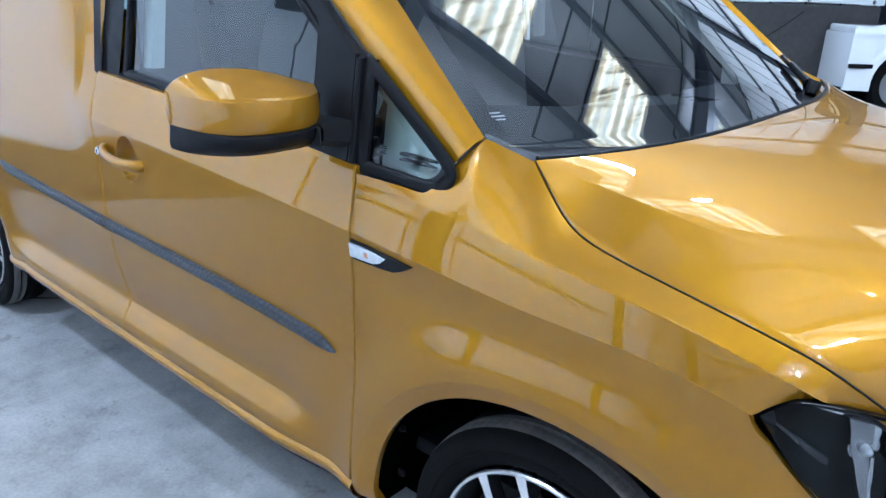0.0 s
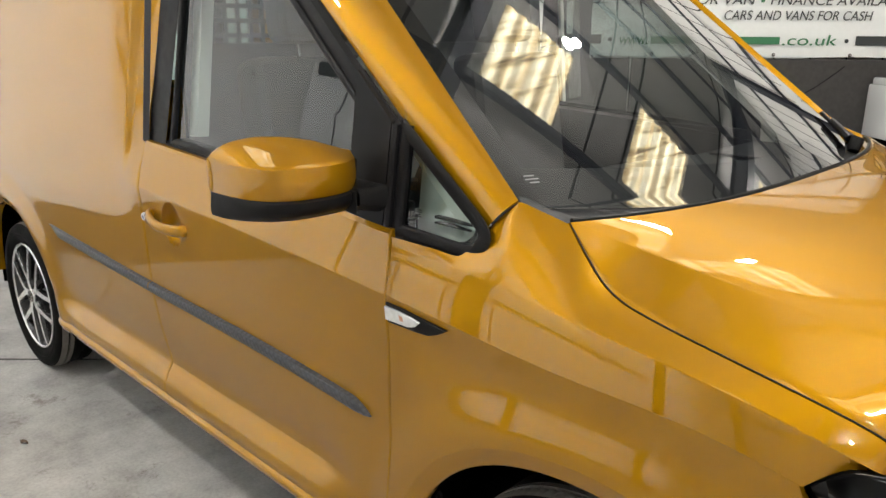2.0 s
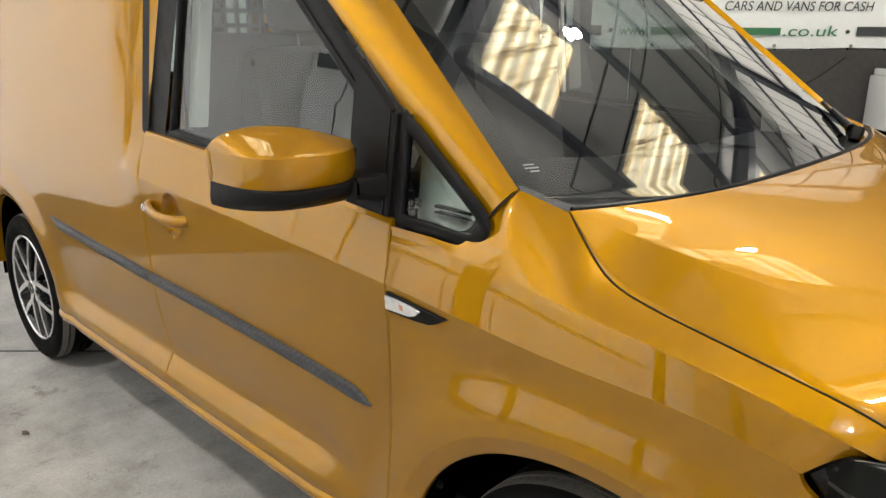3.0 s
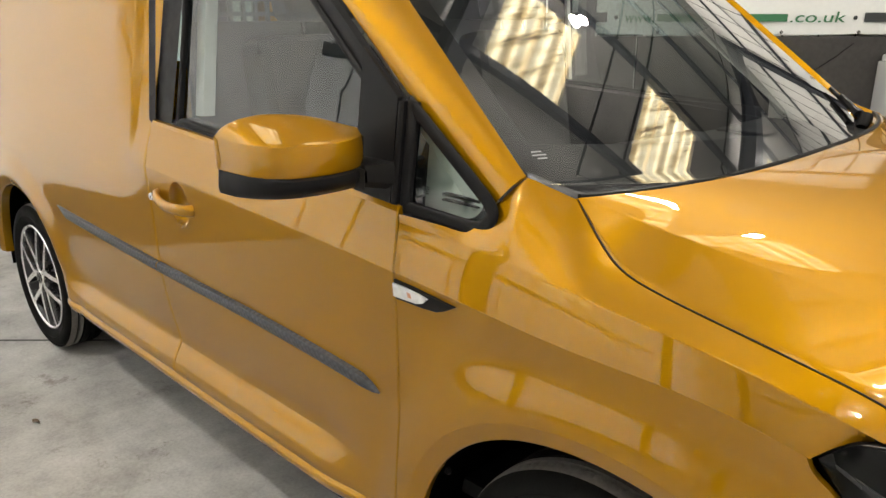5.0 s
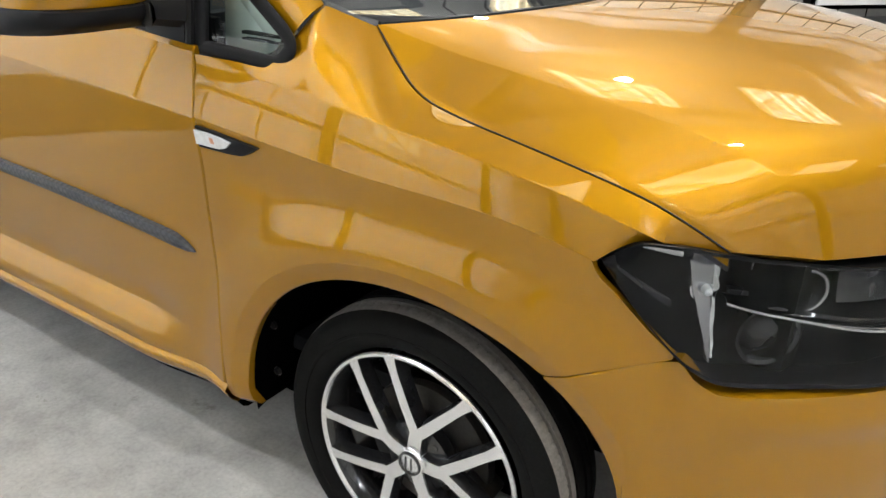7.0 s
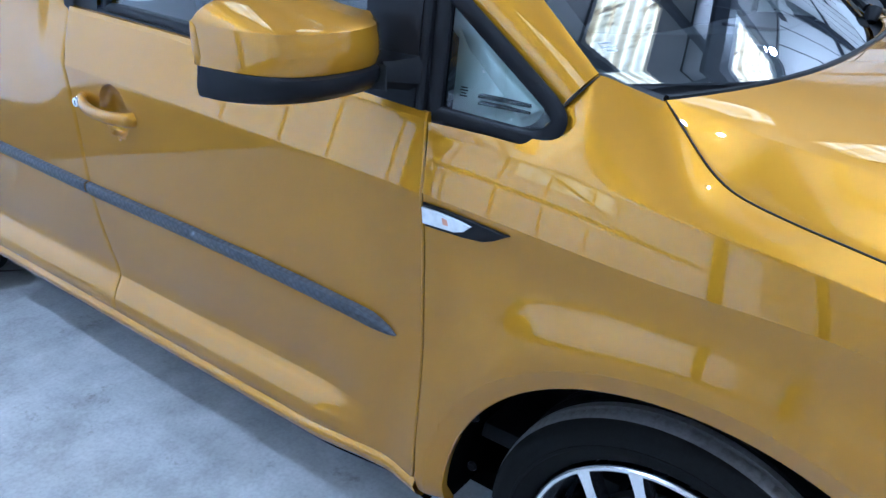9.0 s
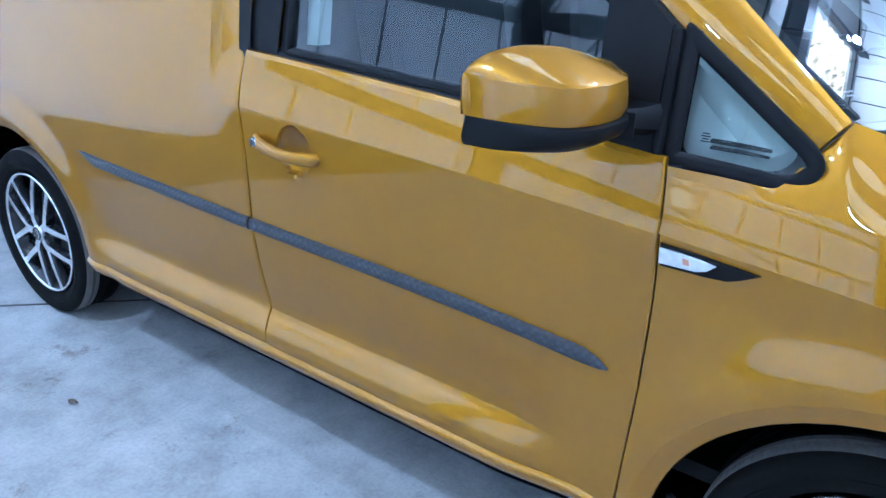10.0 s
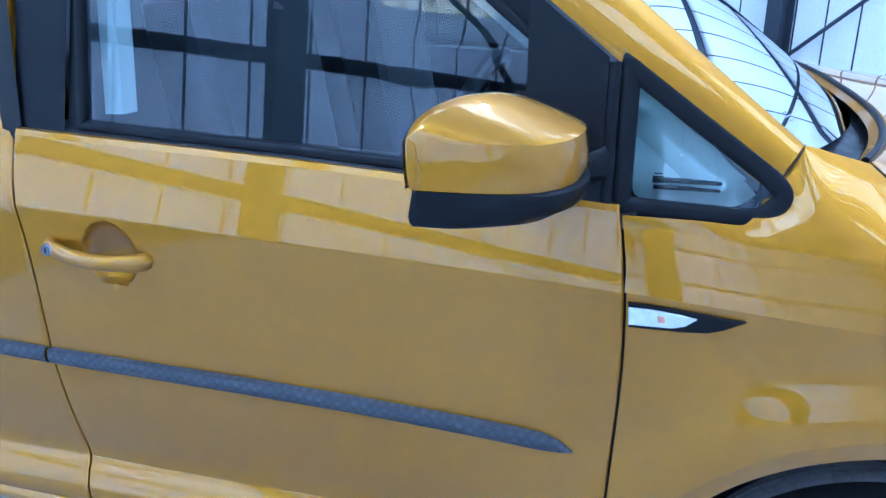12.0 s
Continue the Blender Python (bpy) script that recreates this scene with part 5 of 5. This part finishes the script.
for _right in (True, False):
    _door = build_door(_right)
    build_fender(_right)
    build_side(_right)
    build_sill(_right)
    build_gaps(_right)
    build_pillar(_right)
    build_windows(_right, _door)
    build_bumper(_right)
    build_headlamp(_right)
    for _x, _ra, _front in ((0.0, ARCH_F, True), (AXLE_R, ARCH_R, False)):
        build_wheel(_x, _right, _front)
        build_arch_liner(_x, _ra, _right)
    if _right:
        build_strip(-1.4265, -0.478, False, True, _door)
        build_strip(-2.215, -1.4335, True, False, van)
        build_handle(_door)
build_indicator()
build_liner_clips()
build_bonnet()
build_screen()
build_glass_marks()
build_wipers()
build_roof()
build_grille()
build_mirror()
build_cabin()

# ---- the hall ----


def hall_part(name, bm, mat, parent=None, label="", smooth=False):
    """Links a mesh that was built in hall axes (x along B, y along A)."""
    return part(name, moved(bm, HALL_TURN), mat, parent, label, smooth)


# skylights: middle a, middle b, length along a, width along b
SKYLIGHTS = [(2.83, -1.7, 0.96, 0.94), (2.83, 0.3, 0.96, 0.94), (2.78, 2.27, 0.88, 0.92), (2.9, 4.25, 1.0, 0.96), (3.95, 6.8, 0.96, 1.0)] + [(-2.6, b, 1.35, 1.2) for b in (-2.1, 0.05, 2.2, 4.35, 6.4)]
# translucent panel high in the west wall: a from, a to, z from, z to
WALL_LIGHT = (-2.3, -1.25, 2.25, 3.0)


def build_hall():
    tagged(hall_part("floor", box(-3.1, B1 + 0.3, A0 - 0.3, A1 + 0.3, -0.15, 0.0), CONCRETE), "worn grey concrete floor with scuffs and stains", "floor", kind="structure")
    # out of view: added so the paint mirrors dark floor below bright wall
    tagged(hall_part("floor_2", box(B0 - 0.3, -3.104, A0 - 0.3, A1 + 0.3, -0.15, 0.0), DARK_FLOOR_STRIP), "unseen darker floor strip, added along the wall to darken reflections", "floor", kind="structure")
    # walls as (name, place of their left end seen from inside, length, height)
    specs = (("wall_north", pose(B0, A1, 0), B1 - B0, EAVES), ("wall_south", pose(B1, A0, 0, 0, 0, 180), B1 - B0, EAVES),
             ("wall_west", pose(B0, A0, 0, 0, 0, 90), A1 - A0, RIDGE), ("wall_east", pose(B1, A1, 0, 0, 0, -90), A1 - A0, RIDGE))
    for name, m, length, height in specs:
        bm = bmesh.new()
        if name == "wall_west":
            s0, s1, z0, z1 = WALL_LIGHT[0] - A0, WALL_LIGHT[1] - A0, WALL_LIGHT[2], WALL_LIGHT[3]
            d0, d1 = 1.25 - A0, A1 - 0.3 - A0
            for q in ((-0.1, s0, 0, height), (s1, d0, 0, height), (s0, s1, 0, z0), (s0, s1, z1, height), (d0, d1, 3.6, height), (d1, length + 0.1, 0, height)):
                box(q[0], q[1], 0.0, 0.12, q[2], q[3], bm=bm)
        else:
            box(-0.1, length + 0.1, 0.0, 0.12, 0, height, bm=bm)
        wall = tagged(hall_part(name, moved(bm, m), WALL_SHEET if name == "wall_west" else CLADDING), "off-white cladding wall with dark panel joints", "wall", kind="structure")
        bm = bmesh.new()
        for s in np.arange(0.31, length, 0.42):
            if name == "wall_west" and s > 7.6:
                continue
            box(s - 0.009, s + 0.009, -0.006, 0.002, 0, height - 0.05, bm=bm)
        hall_part("panel_joints", moved(bm, m), GAP, wall)
        frame_ = tagged(new("steel_frame"), "dark blue painted steel columns, rails and bracing", "steel frame", kind="structure")
        for s in np.arange(1.9, length - 0.5, 4.1):
            if name == "wall_west" and s > 7.6:
                continue
            bm = bmesh.new()
            box(s - 0.10, s + 0.10, -0.30, -0.285, 0, EAVES, bm=bm)
            box(s - 0.10, s + 0.10, -0.065, -0.05, 0, EAVES, bm=bm)
            box(s - 0.008, s + 0.008, -0.286, -0.064, 0, EAVES, bm=bm)
            hall_part("column", moved(bm, m), STEELWORK, frame_)
        for z in ((1.72, 3.2) if name != "wall_north" else (2.3, 3.4)):
            hall_part("rail", moved(box(0.1, length - 0.1 if name != "wall_west" else 7.7, -0.10, -0.007, z, z + 0.10, 0.01), m), STEELWORK, frame_)
        for i, s in enumerate(np.arange(1.9, length - 4.4, 4.1)):
            lo, hi = (0.25, 3.2) if name != "wall_north" else (2.3, 4.0)
            p, q = Vector((s + 0.1, -0.17, lo)), Vector((s + 4.0, -0.17, hi))
            if i % 2:
                p, q = Vector((s + 0.1, -0.17, hi)), Vector((s + 4.0, -0.17, lo))
            if not (name == "wall_west" and s > 5.0):
                hall_part("brace", moved(tube([p, q], 0.025, 8), m), STEELWORK, frame_)
    a0, a1, z0, z1 = WALL_LIGHT
    rows = [np.stack([np.full(60, B0 - 0.05) + 0.015 * np.cos(np.linspace(0, 34, 60)), np.linspace(a0, a1, 60), np.full(60, z)], -1) for z in np.linspace(z0, z1, 4)]
    tagged(hall_part("wall_light", sheet(np.array(rows)), SKYLIGHT, smooth=60), "translucent corrugated daylight panel in the wall", "daylight panel")
    # plain white shutter that fills the west wall's north end
    tagged(hall_part("door_1", box(B0 - 0.01, B0 + 0.05, 1.25, A1 - 0.3, 0.0, 3.6, 0.01), SHUTTER), "large closed smooth white shutter door", "door", kind="structure")
    # roof: two slopes with openings for the skylights, ribs down the slope, purlins across
    mid = (A0 + A1) / 2
    half = (A1 - A0) / 2
    roof = tagged(new("ceiling"), "pale grey metal roof sheets on dark steelwork", "ceiling", kind="structure")
    bm = bmesh.new()
    for sgn in (-1, 1):
        mine = [s for s in SKYLIGHTS if (s[0] - mid) * sgn > 0]
        a_cuts = sorted({mid, mid + sgn * (half + 0.15), *[v for s in mine for v in (s[0] - s[2] / 2, s[0] + s[2] / 2)]})
        b_cuts = sorted({B0 - 0.15, B1 + 0.15, *[v for s in mine for v in (s[1] - s[3] / 2, s[1] + s[3] / 2)]})
        for p0, p1 in zip(a_cuts, a_cuts[1:]):
            for b0, b1 in zip(b_cuts, b_cuts[1:]):
                ca, cb = (p0 + p1) / 2, (b0 + b1) / 2
                if any(abs(ca - s[0]) < s[2] / 2 and abs(cb - s[1]) < s[3] / 2 for s in mine):
                    continue
                vs = [bm.verts.new((b, p, roof_z(p) + dz)) for dz in (0, 0.06) for p, b in ((p0, b0), (p1, b0), (p1, b1), (p0, b1))]
                for q in ((0, 1, 2, 3), (7, 6, 5, 4), (0, 4, 5, 1), (1, 5, 6, 2), (2, 6, 7, 3), (3, 7, 4, 0)):
                    bm.faces.new([vs[i] for i in q])
    part("ceiling_sheets", moved(bm, HALL_TURN), ROOF_SHEET, roof, smooth=False)

    def beam(p, q, w, h, bm):
        vs = [bm.verts.new(e + Vector(d)) for e in (p, q) for d in ((-w, -w, -h), (w, w, -h), (w, w, 0), (-w, -w, 0))]
        for f in ((0, 1, 2, 3), (7, 6, 5, 4), (0, 4, 5, 1), (1, 5, 6, 2), (2, 6, 7, 3), (3, 7, 4, 0)):
            bm.faces.new([vs[i] for i in f])

    bm = bmesh.new()
    for b in np.arange(B0 + 0.35, B1, 0.53):
        for sgn in (-1, 1):
            p, q = Vector((b, mid, RIDGE - 0.004)), Vector((b, mid + sgn * half, EAVES - 0.004))
            vs = [bm.verts.new(e + Vector((d, 0, h))) for e in (p, q) for d, h in ((-0.014, 0), (0.014, 0), (0.014, -0.012), (-0.014, -0.012))]
            for f in ((0, 1, 2, 3), (7, 6, 5, 4), (0, 4, 5, 1), (1, 5, 6, 2), (2, 6, 7, 3), (3, 7, 4, 0)):
                if not any(abs(b - s[1]) < s[3] / 2 for s in SKYLIGHTS):
                    bm.faces.new([vs[i] for i in f])
    bmesh.ops.delete(bm, geom=[v for v in bm.verts if not v.link_faces], context="VERTS")
    hall_part("sheet_joints", bm, GAP, roof)
    for p in (-5.6, -4.3, -3.33, -1.87, -0.6, 0.65, 1.4, 2.24, 3.44, 4.5, 5.6, 6.8):
        hall_part("purlin", box(B0, B1, p - 0.04, p + 0.04, roof_z(p) - 0.17, roof_z(p) - 0.02, 0.006), STEELWORK, roof)
    for b in np.arange(B0 + 1.9, B1, 4.1):
        for sgn in (-1, 1):
            bm = bmesh.new()
            p, q = Vector((b, mid, RIDGE - 0.18)), Vector((b, mid + sgn * half, EAVES - 0.18))
            for w, h0, h1 in ((0.08, -0.30, -0.285), (0.08, -0.015, 0.0), (0.006, -0.286, -0.014)):
                vs = [bm.verts.new(e + Vector((d, 0, h))) for e in (p, q) for d, h in ((-w, h0), (w, h0), (w, h1), (-w, h1))]
                for f in ((0, 1, 2, 3), (7, 6, 5, 4), (0, 4, 5, 1), (1, 5, 6, 2), (2, 6, 7, 3), (3, 7, 4, 0)):
                    bm.faces.new([vs[i] for i in f])
            hall_part("rafter", bm, STEELWORK, roof)
    for sa, sb, la, lb in SKYLIGHTS:
        n = 8 * 6
        b = np.linspace(sb - lb / 2, sb + lb / 2, n)
        wave = 0.020 * np.cos((b - b[0]) / (lb / 6) * 2 * math.pi)
        rows = [np.stack([b, np.full(n, p), roof_z(p) + 0.03 + wave], -1) for p in np.linspace(sa - la / 2, sa + la / 2, 6)]
        sky = hall_part("skylight", sheet(np.array(rows)), SKYLIGHT, None, smooth=60)
        tagged(sky, "dirty translucent corrugated roof skylight", "skylight", "skylights in the roof")


def build_lamps():
    first = None
    for a, b in LAMPS:
        at = hall(a, b, LAMP_Z)
        if first is None:
            first = thing("ceiling_lamp", "round white high-bay lamp, switched on", "lamp", group="high-bay lamps under the roof")
            part("housing", revolve_z([(0.0, 0.16), (0.06, 0.15), (0.08, 0.10), (0.125, 0.06), (0.13, 0.0), (0.12, -0.01)]), LAMP_BODY, first)
            part("lamp_face", revolve_z([(0.0, -0.004), (0.118, -0.004)]), LAMP_FACE, first)
            part("chain", tube([(0, 0, 0.15), (0, 0, 0.45)], 0.006, 6), LAMP_BODY, first)
            first.location = at
            first.scale = (0.55, 0.55, 1.0)
        else:
            copy_thing(first, Matrix.Translation(at) @ Matrix.Diagonal((0.55, 0.55, 1.0, 1.0)))


def revolve_z(profile, n=40):
    return moved(revolve(profile, n), pose(0, 0, 0, 90))


def text_mesh(name, body, size, mat, parent, at, shear=0.0):
    """Raised lettering, facing the hall's south, at (b, a, z) in hall axes."""
    cu = bpy.data.curves.new(name, "FONT")
    cu.body, cu.size, cu.extrude, cu.shear = body, size, 0.002, shear
    ob = bpy.data.objects.new(name, cu)
    scene.collection.objects.link(ob)
    dg = bpy.context.evaluated_depsgraph_get()
    me = bpy.data.meshes.new_from_object(ob.evaluated_get(dg))
    bpy.data.objects.remove(ob)
    me.name = name
    me.transform(HALL_TURN @ Matrix.Translation(at) @ pose(0, 0, 0, 90))
    me.materials.clear()
    me.materials.append(mat)
    t = new(name, me)
    t.parent = parent
    return t, max((v.co @ BX for v in me.vertices), default=0)


def build_banner():
    """White printed banner on the north wall; numbers and names on it are plain bars."""
    a = A1 - 0.22
    ban = thing("banner", "white vinyl banner with dark and green lettering, hung on the wall", "banner")
    n, m = 60, 16
    b_, z_ = np.linspace(-1.2, 5.35, n), np.linspace(1.131, 2.05, m)
    P = np.array([[(b, a - 0.012 * math.sin(b * 3.1) * (1 - t) - 0.006 * math.sin(b * 9 + t * 4), z + 0.008 * math.cos(b * 4.2)) for b in b_] for t, z in zip(np.linspace(0, 1, m), z_)])
    hall_part("cloth", slab(P, (0, 0.004, 0)), BANNER, ban, smooth=60)
    front = a - 0.028

    def words(body, b0, b1, z, cap, mat, shear):
        t, _ = text_mesh("lettering", body, 1.0, mat, ban, (0, 0, 0), shear)
        xs = [v.co @ BX for v in t.data.vertices]
        hs = [v.co.z for v in t.data.vertices]
        sx, sz = (b1 - b0) / (max(xs) - min(xs)), cap / 0.70
        M = HALL_TURN @ Matrix.Translation((b0, front, z)) @ Matrix.Diagonal((sx, 1, sz, 1)) @ Matrix.Translation((-min(xs), 0, 0)) @ HALL_TURN.inverted()
        t.data.transform(M)

    words("PART EXCHANGE YOUR CAR OR VAN", 0.32, 3.30, 1.690, 0.100, PRINT_DARK, 0.18)
    words("FINANCE AVAILABLE", 3.47, 5.03, 1.690, 0.100, PRINT_DARK, 0.18)
    words("CARS AND VANS FOR CASH", 2.975, 4.62, 1.530, 0.100, PRINT_DARK, 0.18)
    words("www.", 1.83, 2.15, 1.262, 0.115, PRINT_GREEN, 0.1)
    words(".co.uk", 3.65, 4.26, 1.262, 0.115, PRINT_GREEN, 0.1)
    # bars for a name and two numbers, dots between
    for b0, b1, z0, z1, mat in ((2.18, 3.62, 1.27, 1.35, PRINT_GREEN), (0.75, 1.63, 1.265, 1.365, PRINT_DARK), (4.47, 5.2, 1.265, 1.365, PRINT_DARK)):
        hall_part("bar", box(b0, b1, front - 0.003, front + 0.001, z0, z1, 0.001), mat, ban)
    for b, z, mat in ((3.385, 1.735, PRINT_GREEN), (1.73, 1.315, PRINT_DARK), (4.37, 1.31, PRINT_DARK)):
        hall_part("dot", moved(revolve([(0.0, -0.004), (0.022, -0.003), (0.023, 0.002)], 20), Matrix.Translation((b, front, z))), mat, ban)
    for b in (0.6, 1.4, 2.2, 2.95, 3.57, 4.43, 5.2):
        hall_part("eyelet", moved(revolve([(0.006, -0.004), (0.017, -0.004), (0.019, 0.002)], 18), Matrix.Translation((b, front - 0.002, 1.158))), STEEL, ban)


def build_boards():
    a = A1 - 0.30
    for b0, b1 in ((-1.6, 0.15), (0.17, 1.95), (1.97, 3.38), (3.40, 5.25)):
        ob = tagged(hall_part("board", box(b0, b1, a - 0.02, a + 0.02, 0.0, 1.115, 0.004), DARK_BOARD), "dark scuffed board leaning on the wall below the banner", "board", "dark boards along the wall")
    pts = [hall(a - 0.03, 3.65 + 0.7 * t, 0.62 + 0.42 * t - 0.05 * math.sin(math.pi * t)) for t in np.linspace(0, 1, 16)]
    tagged(part("cable", tube(pts, 0.006, 6), GAP), "thin dark cable hanging slack across a board", "cable")


def build_white_van():
    """White vehicle parked by the wall: flank with wheel arch, bumper and wheel."""
    car = thing("white_van", "white van parked against the far wall", "van")
    a0, b0, L, H, ra, xc = 6.85, 4.64, 3.0, 1.75, 0.36, 0.62
    cb = b0 + xc
    th = np.linspace(math.pi, 0, 40)
    xs = np.unique(np.r_[np.linspace(0, xc - ra, 12), xc + ra * np.cos(th), np.linspace(xc + ra, L, 16)])
    low = np.where(np.abs(xs - xc) < ra, 0.34 + np.sqrt(np.maximum(ra**2 - (xs - xc) ** 2, 0)), 0.26)
    low = np.maximum(low, 0.26)
    rows = []
    for t in np.linspace(0, 1, 36):
        z = low + t * (0.90 + 0.16 * np.clip(xs / 0.9, 0, 1) + (H - 1.06) * step(0.95, 1.55, xs) - low)
        y = 0.05 * np.exp(-xs / 0.10) + 0.10 * np.maximum(z - 0.9, 0) ** 1.6 + 0.02 * np.abs(z - 0.7) - 0.012 * np.exp(-((z - 0.86) / 0.03) ** 2) - 0.02 * (1 - step(ra + 0.04, ra + 0.10, np.hypot(xs - xc, z - 0.34)))
        rows.append(np.stack([b0 + xs, a0 + y, z], -1))
    hall_part("body_side", slab(np.array(rows), (0, 0.03, 0)), WHITE_PAINT, car, smooth=40)
    hall_part("end_panel", box(b0 + 0.004, b0 + 0.06, a0 + 0.05, A1 - 0.33, 0.28, 0.86, 0.03), WHITE_PAINT, car, smooth=40)
    hall_part("bonnet", box(b0 + 0.03, b0 + 1.1, a0 + 0.07, A1 - 0.35, 0.84, 0.93, 0.03, 3), WHITE_PAINT, car, smooth=40)
    hall_part("roof", box(b0 + 1.5, b0 + L, a0 + 0.12, A1 - 0.35, H - 0.04, H, 0.015), WHITE_PAINT, car, smooth=40)
    hall_part("wheel_well", box(cb - 0.40, cb + 0.40, a0 + 0.16, a0 + 0.30, 0.10, 0.74, 0.01), DARK_VOID, car)
    hall_part("underbody", box(b0 + 0.1, b0 + L, a0 + 0.12, A1 - 0.35, 0.20, 0.30, 0.01), DARK_VOID, car)
    tyre = moved(revolve([(0.20, 0.16), (0.215, 0.01), (0.25, -0.005), (0.30, 0.0), (0.318, 0.02), (0.322, 0.10), (0.31, 0.17)], 60), Matrix.Translation((cb, a0 + 0.03, 0.322)))
    hall_part("tyre", tyre, RUBBER, car, smooth=40)
    hub = moved(revolve([(0.0, 0.02), (0.06, 0.015), (0.10, 0.04), (0.19, 0.03), (0.215, 0.012)], 40), Matrix.Translation((cb, a0 + 0.03, 0.322)))
    hall_part("wheel_trim", hub, LAMP_BODY, car, smooth=40)
    hall_part("bumper_strip", box(b0 - 0.01, b0 + 0.25, a0 - 0.012, a0 + 0.03, 0.50, 0.545, 0.008), BLACK_TRIM, car)


def build_leaf():
    """A small curled dry leaf on the floor."""
    s, u = np.linspace(0, 1, 12), np.linspace(-1, 1, 7)
    w = 0.016 * np.sin(math.pi * s) ** 0.7 + 0.0008
    P = np.array([[(0.06 * a - 0.03, w_ * k, 0.004 + 0.007 * abs(k) ** 1.5 + 0.006 * math.sin(3 * a + k)) for k in u] for a, w_ in zip(s, w)])
    leaf = tagged(part("leaf", moved(slab(P, (0, 0, -0.0008)), pose(-2.042, -0.243, 0.001, 0, 0, 25) @ Matrix.Diagonal((0.55, 0.55, 0.7, 1))), LEAF), "small curled brown dry leaf lying on the floor", "leaf")


def build_floor_joint():
    bm = box(-3.1, B1, 1.955, 1.967, -0.004, 0.0015)
    ob = tagged(hall_part("floor_joint", bm, DARK_BOARD), "dark filled joint between concrete floor slabs", "floor joint", kind="structure")


build_leaf()
build_floor_joint()
build_hall()
build_lamps()
build_banner()
build_boards()
build_white_van()
